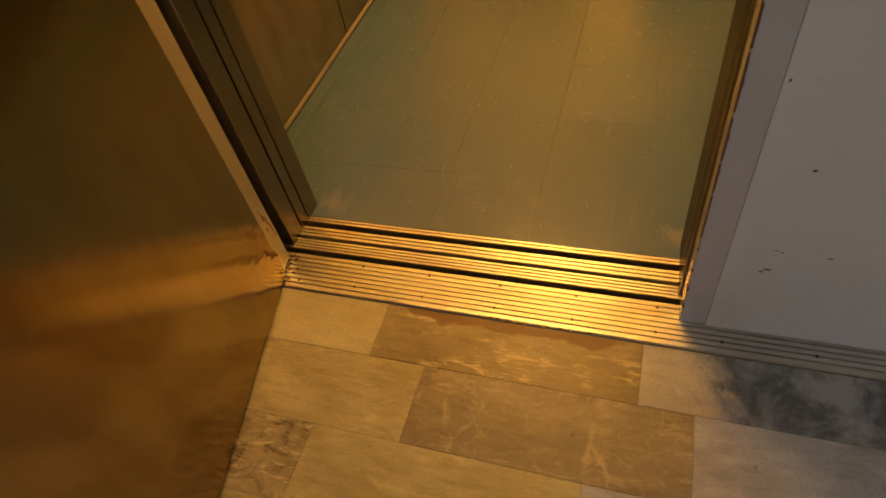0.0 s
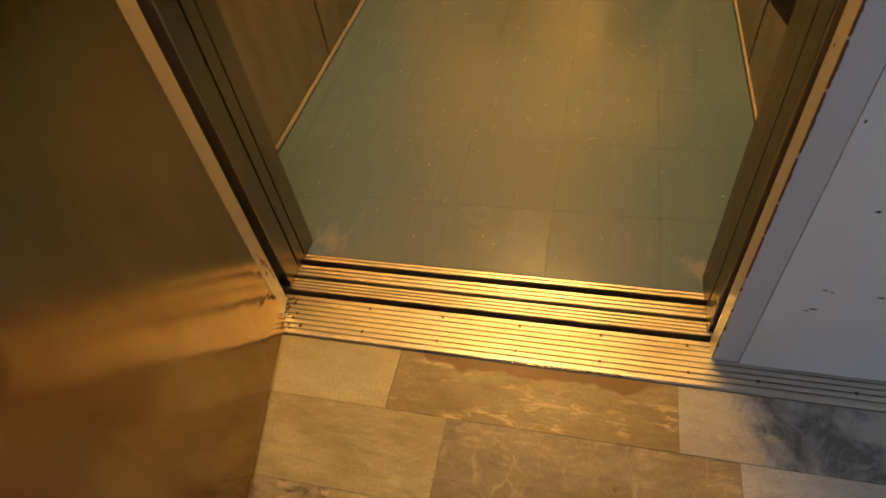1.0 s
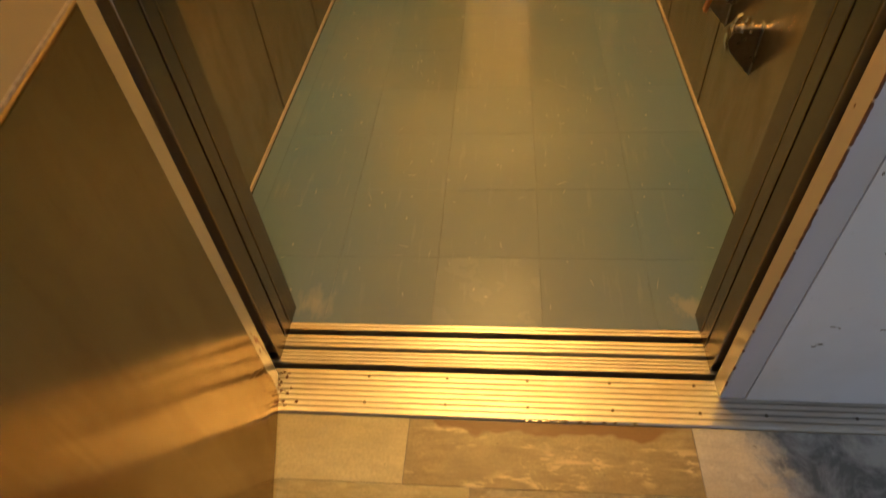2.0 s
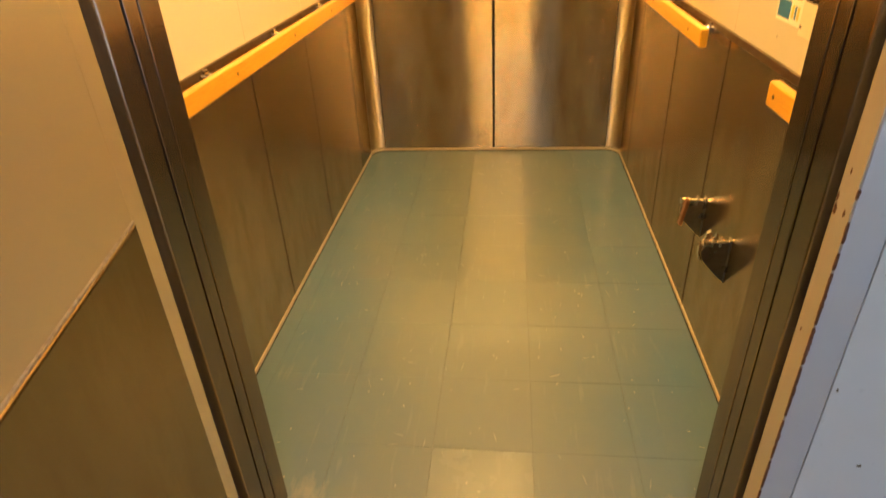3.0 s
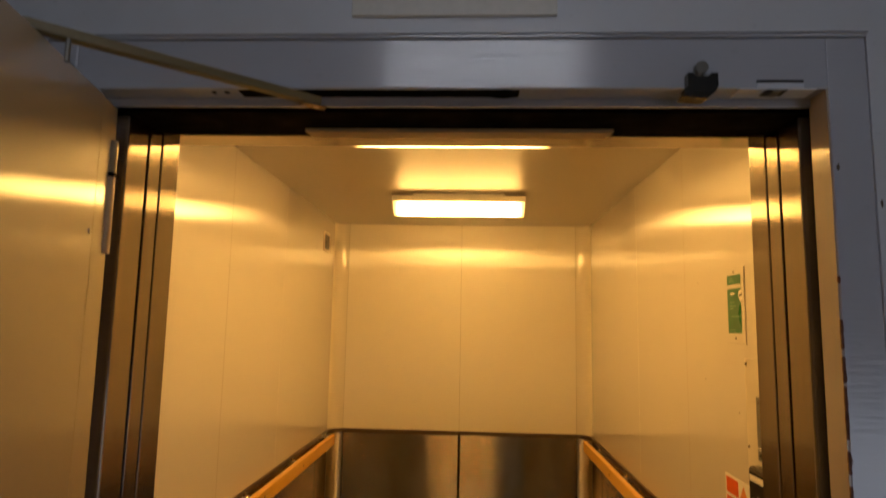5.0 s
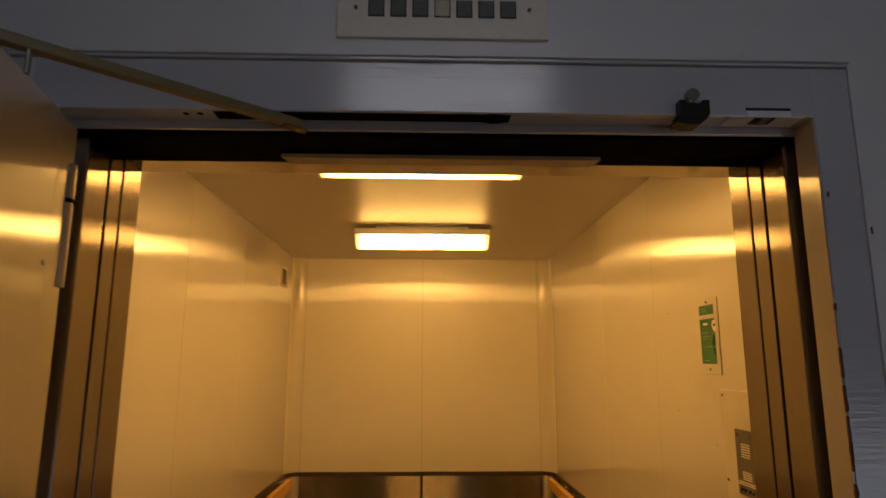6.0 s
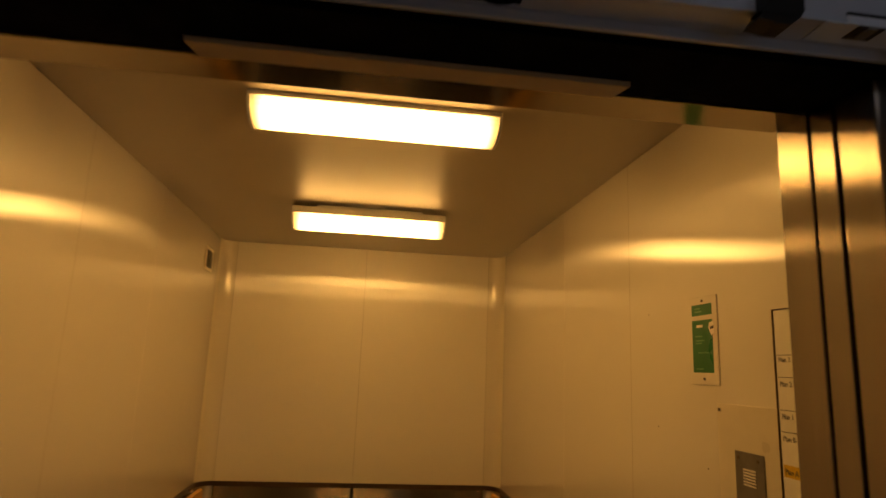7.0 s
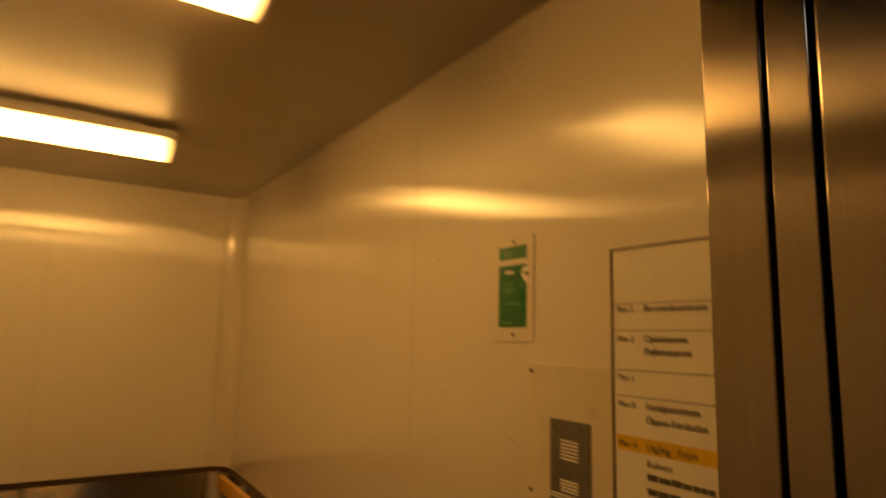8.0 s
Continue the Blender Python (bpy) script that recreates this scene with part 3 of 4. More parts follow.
for k in range(16):
    x, long = rng.gauss(0.09, 0.10), rng.uniform(0.004, 0.018)
    prism([(x, -0.1125), (x + long * 0.4, -0.1127 - rng.uniform(0, 0.0008)), (x + long, -0.1124), (x + long * 0.6, -0.1085 + rng.uniform(-0.002, 0.001)), (x + long * 0.1, -0.1100)], "z", -0.0042, -0.0008 + 0.00003 * k, bm=flakes)
tagged(part("worn_edge", flakes, M_CHROME, sill, "bright worn edge of the nosing"), kind="stuff")
pits = bmesh.new()
for k in range(26):
    x, y, r = -0.640 + abs(rng.gauss(0, 0.022)), rng.uniform(-0.10, 0.004), rng.uniform(0.0015, 0.006)
    prism([(x + r * rng.uniform(0.5, 1.5) * math.cos(i * 0.7), y + r * rng.uniform(0.4, 1.0) * math.sin(i * 0.7)) for i in range(9)], "z", -0.001, 0.0004 + 0.00002 * k, bm=pits)
tagged(part("corrosion", pits, M_RUST, sill, "rusty pitting at the end"), kind="stuff")
solid("joint", box(-0.70, 3.1, -0.1146, -0.1122, -0.03, -0.0095), M_JOINT, "dark open joint before the threshold", "joint")

car_sill = bmesh.new()
for y0, y1, ribs in ((0.027, 0.070, 4), (0.079, 0.119, 3), (0.136, 0.159, 2)):
    part_bm = ribbed(-0.94, 0.645, y0, y1, ribs)
    tmp_me = bpy.data.meshes.new("tmp")
    part_bm.to_mesh(tmp_me)
    part_bm.free()
    car_sill.from_mesh(tmp_me)
    bpy.data.meshes.remove(tmp_me)
sill_car = solid("threshold_lift", car_sill, M_SILL, "ribbed metal lift car threshold with two door grooves", "threshold")
part("groove_bed", box(-0.94, 0.645, 0.0275, 0.1585, -0.05, -0.024), M_BLACK, sill_car)

# ---- lift shaft round the car ----
shaft = bmesh.new()
box(-1.15, 0.85, 0.0, 3.05, -0.22, -0.12, bm=shaft)
box(-1.25, -1.15, 0.018, 3.15, -0.22, 2.9, bm=shaft)
box(0.85, 0.95, 0.018, 3.15, -0.22, 2.9, bm=shaft)
box(-1.15, 0.85, 3.05, 3.15, -0.22, 2.9, bm=shaft)
box(-1.25, 0.95, 0.018, 3.15, 2.8, 2.9, bm=shaft)
solid("wall_shaft", shaft, M_BLACK, "black lift shaft", "shaft")

# ---- sliding lift doors, folded back at the sides ----
def sliding_leaf(x0, x1, y0, y1, label):
    t = thing("sliding_door", label, "lift door", pose(0, 0, 0), "open lift door leaves")
    part("leaf", box(x0, x1, y0, y1, -0.0005, 2.034, 0.004 if y0 < 0.06 else 0.0015, segments=3), M_STEEL, t)
    part("guide", box(x0 + 0.03, x1 - 0.03, (y0 + y1) / 2 - 0.004, (y0 + y1) / 2 + 0.004, -0.02, -0.0006), M_DARKSTEEL, t)


for y0, y1 in ((0.036, 0.1000), (0.1060, 0.1445)):
    sliding_leaf(OPEN_R, OPEN_R + 0.30, y0, y1, "open brushed steel sliding lift door leaf")
    sliding_leaf(OPEN_L - 0.30, OPEN_L, y0, y1, "open brushed steel sliding lift door leaf")

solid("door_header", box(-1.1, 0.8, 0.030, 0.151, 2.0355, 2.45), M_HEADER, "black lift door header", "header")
coupler = prism([(-0.372, 0.114), (0.175, 0.114), (0.166, 0.150), (-0.363, 0.150)], "z", 2.0285, 2.0352)
tagged(new("coupler_plate", mesh_of("coupler_plate", coupler, M_COUPLER)), "cream painted plate under the lift door header", "door plate")

# ---- lift car: floor, walls, ceiling ----
car_floor = solid("floor_lift", box(LEFT, RIGHT, 0.160, BACK, -0.05, -0.0035), M_JOINT, "lift floor of worn blue-green vinyl tiles", "floor")


def inner_outline(d):
    """Left, back and right sides of the car, set in by d, with coved back corners."""
    l, r, b = LEFT + d, RIGHT - d, BACK - d
    pts = [(l, FRONT), (l, b - COVE)]
    pts += [(l + COVE * (1 - math.cos(a)), b - COVE * (1 - math.sin(a))) for a in np.linspace(0, math.pi / 2, 9)[1:]]
    pts += [(r - COVE * (1 - math.sin(a)), b - COVE * (1 - math.cos(a))) for a in np.linspace(0, math.pi / 2, 9)[::1]]
    pts += [(r, FRONT)]
    return pts


def wall_strip(d, z0, z1, thick=0.004, y_from=None):
    """A thin lining along the three sides."""
    bm = bmesh.new()
    a, b = inner_outline(d), inner_outline(d - thick)
    if y_from is not None:
        a[0], a[-1], b[0], b[-1] = (a[0][0], y_from), (a[-1][0], y_from), (b[0][0], y_from), (b[-1][0], y_from)
    n = len(a)
    rings = [[bm.verts.new((p[0], p[1], z)) for p in (*a, *reversed(b))] for z in (z0, z1)]
    m = 2 * n
    for i in range(m):
        j = (i + 1) % m
        bm.faces.new((rings[0][i], rings[0][j], rings[1][j], rings[1][i]))
    for r in rings:
        for i in range(n - 1):
            bm.faces.new((r[i], r[i + 1], r[m - 2 - i], r[m - 1 - i]))
    return bm


wall_left = solid("wall_left", box(LEFT - 0.03, LEFT, 0.155, BACK + 0.03, -0.05, CEIL + 0.03), M_JOINT, "lift car wall with steel lining, cream panels and a long handrail", "wall")
wall_right = solid("wall_right", box(RIGHT, RIGHT + 0.03, 0.155, BACK + 0.03, -0.05, CEIL + 0.03), M_JOINT, "lift car wall with steel lining, cream panels and controls", "wall")
wall_back = solid("wall_back", box(LEFT, RIGHT, BACK, BACK + 0.03, -0.05, CEIL + 0.03), M_JOINT, "lift car wall lined with steel below and cream enamel above", "wall")
front = bmesh.new()
box(OPEN_R, RIGHT, 0.1505, FRONT, -0.0005, 2.0365, 0.002, bm=front)
box(LEFT, OPEN_L, 0.1505, FRONT, -0.0005, 2.0365, 0.002, bm=front)
solid("wall_front", front, M_STEEL, "steel front posts of the lift car", "wall")
transom = solid("transom", box(LEFT, RIGHT, 0.152, 0.217, 2.037, CEIL), M_CREAM, "cream enamelled transom over the lift door", "wall")
part("soffit_plate", box(OPEN_L, OPEN_R, 0.153, 0.219, 2.0330, 2.0365, 0.0008, segments=1), M_POLISHED, transom, "polished steel plate under the transom")
solid("ceiling_lift", box(LEFT - 0.03, RIGHT + 0.03, 0.149, BACK + 0.03, CEIL, CEIL + 0.04), M_CEIL, "cream lift ceiling with shade worked into its enamel", "ceiling")

# upper cream panels: one sheet each, with narrow joints
def upper_panel(owner, x0, x1, y0, y1, material=M_CREAM):
    part("panel", box(x0, x1, y0, y1, RAIL_TOP, CEIL - 0.001, 0.0006, segments=1), material, owner)


G = 0.0004
SIDE_L = (FRONT + 0.001, 1.188, 1.820, BACK - COVE)
SIDE_R = (FRONT + 0.001, 1.162, 1.762, BACK - COVE)
for a, b in zip(SIDE_L, SIDE_L[1:]):
    upper_panel(wall_left, LEFT, LEFT + 0.006, a + G, b - G)
for a, b in zip(SIDE_R, SIDE_R[1:]):
    upper_panel(wall_right, RIGHT - 0.006, RIGHT, a + G, b - G)
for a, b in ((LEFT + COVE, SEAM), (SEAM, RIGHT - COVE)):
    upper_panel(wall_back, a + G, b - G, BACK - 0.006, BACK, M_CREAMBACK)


def cove_piece(x, sx, d, r, z0, z1, name, material, thick=0.003):
    """A hollow corner piece between side and back wall."""
    ang = np.linspace(0, math.pi / 2, 25)
    cx, cy = x + sx * (d + r), BACK - d - r
    inner = [(cx - sx * r * math.cos(a), cy + r * math.sin(a)) for a in ang]
    outer = [(cx - sx * (r + thick) * math.cos(a), cy + (r + thick) * math.sin(a)) for a in ang]
    return part(name, prism(inner + outer[::-1], "z", z0, z1), material, wall_back, smooth=True)


for x, sx in ((LEFT, 1), (RIGHT, -1)):
    cove_piece(x, sx, 0.006, COVE - 0.007, RAIL_TOP, CEIL - 0.001, "corner_panel", M_CORNER)
    cove_piece(x, sx, 0.010, COVE - 0.010, 0.022, RAIL_TOP - 0.022, "corner_post", M_BEAD)

# steel wainscot panels
def low_panel(owner, x0, x1, y0, y1, material, z0=0.020):
    part("steel_panel", box(x0, x1, y0, y1, z0, RAIL_TOP - 0.022, 0.0015, segments=1), material, owner)


W = 0.0028
LOW = (FRONT + 0.002, 1.175, 1.805, 2.535, BACK - COVE)
for a, b in zip(LOW, LOW[1:]):
    low_panel(wall_left, LEFT, LEFT + 0.008, a + W, b - W, M_SIDE)
    low_panel(wall_right, RIGHT - 0.008, RIGHT, a + W, b - W, M_SIDE)
for a, b in ((LEFT + COVE, SEAM - 0.0028), (SEAM + 0.0028, RIGHT - COVE)):
    low_panel(wall_back, a + W, b - W, BACK - 0.012, BACK, M_PANEL)
part("top_cap", wall_strip(0.013, RAIL_TOP - 0.022, RAIL_TOP, 0.013), M_CAP, wall_back, "dark bronze cap strip on the steel lining")
for x in (SEAM, LEFT + COVE, RIGHT - COVE):
    part("seam", box(x - 0.0009, x + 0.0009, BACK - 0.0063, BACK - 0.0050, RAIL_TOP + 0.001, CEIL - 0.002), M_SEAM, wall_back)
part("skirting", wall_strip(0.011, 0.0, 0.016, 0.011), M_TRIM, wall_back, "brass-coloured skirting strip")
part("skirting_groove", wall_strip(0.0135, 0.0, 0.0035, 0.0025), M_JOINT, wall_back, "dark joint along the skirting")
for y in LOW[1:-1]:
    for owner, x0, x1 in ((wall_left, LEFT + 0.007, LEFT + 0.0088), (wall_right, RIGHT - 0.0088, RIGHT - 0.007)):
        part("seam", box(x0, x1, y - 0.0030, y + 0.0030, 0.020, RAIL_TOP - 0.023), M_JOINT, owner)
for owner, x0, x1, y in ((wall_left, LEFT + 0.005, LEFT + 0.0063, SIDE_L[1]), (wall_right, RIGHT - 0.0063, RIGHT - 0.005, SIDE_R[1])):
    part("seam", box(x0, x1, y - 0.0010, y + 0.0010, RAIL_TOP + 0.001, CEIL - 0.002), M_SEAM, owner)

# ---- ceiling lamps ----
def ceiling_lamp(y, spacer, tray, bowl, half=0.068):
    """spacer, tray and bowl: the heights of the packing, the metal tray and the diffuser."""
    t = thing("ceiling_light", "lit box-shaped ceiling lamp with a white diffuser", "ceiling lamp", pose(SEAM, y, CEIL), "lift ceiling lamps")
    if spacer:
        part("spacer", box(-0.22, 0.22, -0.03, 0.03, -spacer, 0), M_WHITE, t)
    part("base", box(-0.318, 0.318, -half, half, -spacer - tray, -spacer, 0.003), M_WHITE, t, "white sheet metal base tray")
    n, top = 13, -spacer - tray - 0.0005
    wide = half - 0.006
    prof = [(-wide, top)] + [(-wide * math.cos(a) * (1 - 0.12 * math.sin(a)), top - 0.0035 - (bowl - 0.0035) * math.sin(a) ** 0.8) for a in np.linspace(0.08, math.pi - 0.08, n)] + [(wide, top)]
    bm = bmesh.new()
    rings = []
    for x in (-0.310, -0.280, 0.280, 0.310):
        ring = []
        for u, v in prof:
            xx = x - math.copysign(0.004, x) * ((top - v) / bowl) ** 2 if abs(x) > 0.3 else x
            ring.append(bm.verts.new((xx, u, v)))
        rings.append(ring)
    for p, q in zip(rings, rings[1:]):
        for i in range(len(prof) - 1):
            bm.faces.new((p[i], p[i + 1], q[i + 1], q[i]))
        bm.faces.new((p[-1], p[0], q[0], q[-1]))
    bm.faces.new(rings[0])
    bm.faces.new(rings[-1])
    part("diffuser", bm, M_GLOW, t, "glowing opal plastic diffuser")
    for sx in (-1, 1):
        cap = [(u * 1.05, v - 0.002) for u, v in prof[1:-1]]
        part("end_cap", prism([(cap[0][0], top + tray * 0.5)] + cap + [(cap[-1][0], top + tray * 0.5)], "x", sx * 0.3105, sx * 0.3175), M_WHITE, t, "pale end cap of the diffuser")


ceiling_lamp(0.938, 0.0, 0.012, 0.051, 0.080)
ceiling_lamp(1.965, 0.018, 0.028, 0.058)

# ---- handrails ----
def handrail(side, y0, y1, clips, bolts):
    """side: +1 on the right wall, -1 on the left wall."""
    x = RIGHT - 0.010 if side > 0 else LEFT + 0.010
    t = thing("handrail", "orange lacquered wooden handrail on the steel lining", "handrail", pose(x, 0, 1.008), "wooden handrails")
    part("rail", box(-side * 0.038, -side * 0.064, y0, y1, -0.030, 0.030, 0.006, segments=3), M_WOOD, t)
    for y in clips:
        c = part("bracket", rod((0, y, 0.012), (-side * 0.040, y, 0.012), 0.009, 12), M_CHROME, t, "chrome wall bracket")
        part("clip", box(-side * 0.010, -side * 0.046, y - 0.015, y + 0.015, 0.008, 0.030, 0.004), M_CHROME, c)
        part("knob", rod((-side * 0.024, y, 0.026), (-side * 0.024, y, 0.043), 0.0085, 12), M_CHROME, c)
    for y in bolts:
        part("bolt", rod((-side * 0.064, y, 0.0), (-side * 0.0655, y, 0.0), 0.0055, 10), M_SCREW, t)


handrail(-1, 0.32, 2.72, (0.50, 0.81, 1.40, 2.0, 2.64), (0.45, 0.93, 1.50, 2.05))
handrail(1, 1.270, 2.72, (1.325, 1.885, 2.45), (1.43, 2.05))
handrail(1, 0.32, 0.656, (0.45, ), (0.615,))

# ---- wall brackets on the right lining ----
def stop_bracket(y, z, strap):
    t = thing("wall_bracket", "chrome wall bracket with a dark pointed gusset" + (" and a copper-coloured strap" if strap else ""), "bracket", pose(RIGHT - 0.008, y, z), "brackets on the steel lining")
    part("gusset", prism([(0, -0.002), (-0.056, -0.002), (-0.074, -0.012), (-0.084, -0.030), (-0.080, -0.052), (-0.068, -0.072), (-0.012, -0.132), (0, -0.138)], "y", -0.003, 0.003), M_DARKSTEEL, t, "dark steel gusset plate")
    part("wall_foot", box(-0.003, 0, -0.012, 0.012, -0.14, 0.016, 0.001), M_DARKSTEEL, t)
    part("bar", rod((-0.064, 0, 0.004), (0, 0, 0.004), 0.007, 14), M_CHROME, t, smooth=True)
    knob = part("end_knob", rod((-0.084, 0, 0.002), (-0.058, 0, 0.002), 0.0135, 20), M_CHROME, t, smooth=True)
    part("lip", rod((-0.060, 0, 0.002), (-0.056, 0, 0.002), 0.0165, 20), M_CHROME, knob, smooth=True)
    part("stud", rod((-0.030, 0, -0.012), (-0.030, 0, 0.022), 0.0055, 12), M_CHROME, t, smooth=True)
    if strap:
        part("strap", box(-0.006, 0.006, -0.012, 0.012, -0.070, 0.030, 0.003), M_STRAP, t, "copper-coloured strap", at=pose(-0.070, -0.016, -0.012, 0, 9, 0))
    else:
        part("hook", prism([(-0.082, 0.012), (-0.070, 0.012), (-0.062, 0.030), (-0.066, 0.044), (-0.076, 0.036)], "y", -0.006, 0.006), M_CHROME, t)
        part("hook", prism([(-0.052, 0.012), (-0.042, 0.012), (-0.040, 0.030), (-0.048, 0.034)], "y", -0.005, 0.005), M_CHROME, t)
        part("front_guard", prism([(-0.094, -0.010), (-0.088, 0.004), (-0.080, 0.000), (-0.086, -0.030), (-0.078, -0.056), (-0.086, -0.060), (-0.094, -0.036)], "y", -0.008, 0.008), M_CHROME, t)


stop_bracket(1.122, 0.490, True)
stop_bracket(0.836, 0.486, False)

# ---- right wall: signs and controls ----
XW = RIGHT - 0.006


def on_wall(name, label, category, y, z, group=""):
    """An empty on the right wall: local x runs to the front of the car, local y up, local z into the car."""
    m = Matrix(((0, 0, -1, XW), (-1, 0, 0, y), (0, 1, 0, z), (0, 0, 0, 1)))
    return thing(name, label, category, m, group)


sign = on_wall("notice", "green and white notice under a clear screwed plate", "notice", 0.827, 1.653)
part("backing", box(0, 0.120, 0, 0.204, 0, 0.0030, 0.0014), M_CREAM, sign)
part("green_panel", box(0.016, 0.101, 0.160, 0.186, 0.003, 0.0036), M_GREEN, sign)
part("green_panel", box(0.016, 0.101, 0.028, 0.149, 0.003, 0.0036), M_GREEN, sign)
for x, y, w in ((0.03, 0.168, 0.03), (0.03, 0.175, 0.022), (0.03, 0.11, 0.030), (0.03, 0.10, 0.038), (0.03, 0.094, 0.026), (0.04, 0.072, 0.045), (0.03, 0.035, 0.03)):
    part("print_line", box(x, x + w, y, y + 0.003, 0.0036, 0.0039), M_FAINT, sign)
part("print_line", box(0.036, 0.062, 0.132, 0.138, 0.0036, 0.0040), M_PAPER, sign)
part("emblem", prism([(0.090, 0.142), (0.106, 0.144), (0.108, 0.118), (0.098, 0.112), (0.092, 0.120), (0.086, 0.130)], "z", 0.0036, 0.0040), M_PAPER, sign)
part("emblem", prism([(0.094, 0.132), (0.108, 0.134), (0.107, 0.128), (0.095, 0.126)], "z", 0.0040, 0.0043), M_INK, sign)
for y in (0.014, 0.194):
    part("screw", rod((0.062, y, 0.003), (0.062, y, 0.0055), 0.003, 10), M_SCREW, sign)

board = on_wall("floor_directory", "white floor directory board with black text and a yellow row", "directory sign", 0.515, 1.240)
part("panel", box(0, 0.235, 0, 0.562, 0, 0.004, 0.001), M_PAPER, board)
part("edge_strip", box(-0.003, 0.0, 0, 0.5645, 0, 0.006), M_CAP, board)
part("edge_strip", box(0.0005, 0.235, 0.5625, 0.5645, 0, 0.006), M_CAP, board)
for zz in (1.717, 1.676, 1.616, 1.577):
    part("rule", box(0.004, 0.23, zz - 1.24 - 0.0006, zz - 1.24 + 0.0006, 0.004, 0.0045), M_TEXT, board)
part("yellow_band", box(0.004, 0.23, 0.257, 0.279, 0.004, 0.0044), M_YELLOW, board, "yellow highlighted row")
for text, zz in (("Plan 3", 1.704), ("Plan 2", 1.659), ("Plan 1", 1.600), ("Plan B", 1.5605), ("Plan A", 1.5025)):
    lettering("row_text", text, 0.0135, M_TEXT, board, pose(0.008, zz - 1.24, 0.0047))
for text, zz in (("Beroendecentrum", 1.704), ("Opiatteamet", 1.659), ("Psykosteamet", 1.640), ("Familjecentrum", 1.5605), ("Öppna Förskolan", 1.5405), ("Utgång   Entré", 1.5025), ("Kulvert", 1.479)):
    lettering("row_text", text, 0.0145, M_TEXT, board, pose(0.060, zz - 1.24, 0.0047))
for zz, w in ((1.462, 0.11), (1.442, 0.06), (1.422, 0.08)):
    x = 0.060
    while x < 0.060 + w:
        step = min(rng.uniform(0.010, 0.022), 0.060 + w - x)
        part("print_bar", box(x, x + step - 0.0015, zz - 1.24 - 0.001, zz - 1.24 + rng.uniform(0.0065, 0.0085), 0.004, 0.0047), M_TEXT, board)
        x += step

panel = on_wall("control_panel", "cream control plate with a grey intercom grille", "control panel", 0.722, 1.127)
part("plate", box(0, 0.205, 0, 0.490, 0, 0.003, 0.0012), M_PLATE, panel)
for x, y in ((0.010, 0.476), (0.010, 0.268), (0.010, 0.02)):
    part("screw", rod((x, y, 0.003), (x, y, 0.0055), 0.0035, 10), M_SCREW, panel)
com = part("intercom", box(0.062, 0.156, 0.245, 0.398, 0.003, 0.0055, 0.001), M_GREYPLATE, panel, "grey metal intercom plate")
for i in range(6):
    part("slot", box(0.089, 0.129, 0.3625 - i * 0.0058, 0.3655 - i * 0.0058, 0.0055, 0.0062), M_PAPER, com)
for i in range(4):
    part("slot", box(0.089, 0.129, 0.298 - i * 0.0052, 0.301 - i * 0.0052, 0.0055, 0.0062), M_PAPER, com)
for y in (0.2745, 0.2695):
    part("label_bar", box(0.066, 0.152, y, y + 0.0030, 0.0055, 0.0061), M_PAPER, com)
for x in (0.080, 0.096, 0.118, 0.136):
    part("button", rod((x, 0.258, 0.0055), (x, 0.258, 0.0085), 0.0045, 10), M_BOX if x < 0.13 else M_CHROME, com)
for x in (0.075, 0.138):
    part("screw", rod((x, 0.385, 0.0055), (x, 0.385, 0.007), 0.0035, 10), M_SCREW, com)

keybox = on_wall("key_box", "black plastic key box with a white label and metal keys", "key box", 0.648, 1.213)
part("body", box(0, 0.105, 0, 0.150, 0.003, 0.038, 0.010, segments=3), M_KEYBOX, keybox)
part("label_strip", box(0.012, 0.09, 0.118, 0.132, 0.038, 0.0386), M_PAPER, keybox, "white label strip")
for x, y in ((0.03, 0.05), (0.055, 0.06), (0.04, 0.035)):
    part("key", box(x, x + 0.012, y, y + 0.03, 0.038, 0.042, 0.0015), M_CHROME, keybox)

sheet = on_wall("sticker_sheet", "safety sticker with two red rows and a blue row", "sticker", 0.876, 1.140)
part("sheet", box(0, 0.148, 0, 0.155, 0, 0.0008), M_PAPER, sheet)
for y0, mat, side in ((0.106, M_RED, M_ORANGE), (0.056, M_RED, M_ORANGE), (0.008, M_BLUE, M_PAPER)):
    part("coloured_field", box(0.006, 0.082, y0, y0 + 0.042, 0.0008, 0.0012), mat, sheet)
    if side is M_ORANGE:
        part("pictogram", prism([(0.092, y0 + 0.004), (0.138, y0 + 0.004), (0.115, y0 + 0.038)], "z", 0.0008, 0.0012), side, sheet)
    else:
        for k in range(3):
            part("pictogram", box(0.092 + k * 0.016, 0.103 + k * 0.016, y0 + 0.006, y0 + 0.036, 0.0008, 0.0012), M_BLUE if k == 1 else M_YELLOW, sheet)

marks = bmesh.new()
for y, z, r in ((1.04, 1.836, 0.0022), (0.77, 1.47, 0.002), (1.0, 1.54, 0.0018), (0.84, 1.10, 0.002)):
    rod((XW, y, z), (XW - 0.001, y, z), r, 8, bm=marks)
tagged(part("wall_mark", marks, M_SCREW, wall_right, "small dark spots and empty screw holes"), kind="stuff")

# ---- left wall: vent ----
vent = thing("vent", "small grey ventilation grille high on the lift wall", "vent", Matrix(((0, 0, 1, LEFT + 0.006), (1, 0, 0, 2.592), (0, 1, 0, 2.100), (0, 0, 0, 1))))
part("frame", box(-0.075, 0.075, 0, 0.115, 0, 0.004, 0.001), M_PLATE, vent)
part("backing", box(-0.05, 0.05, 0.014, 0.101, 0.004, 0.0045), M_INK, vent)
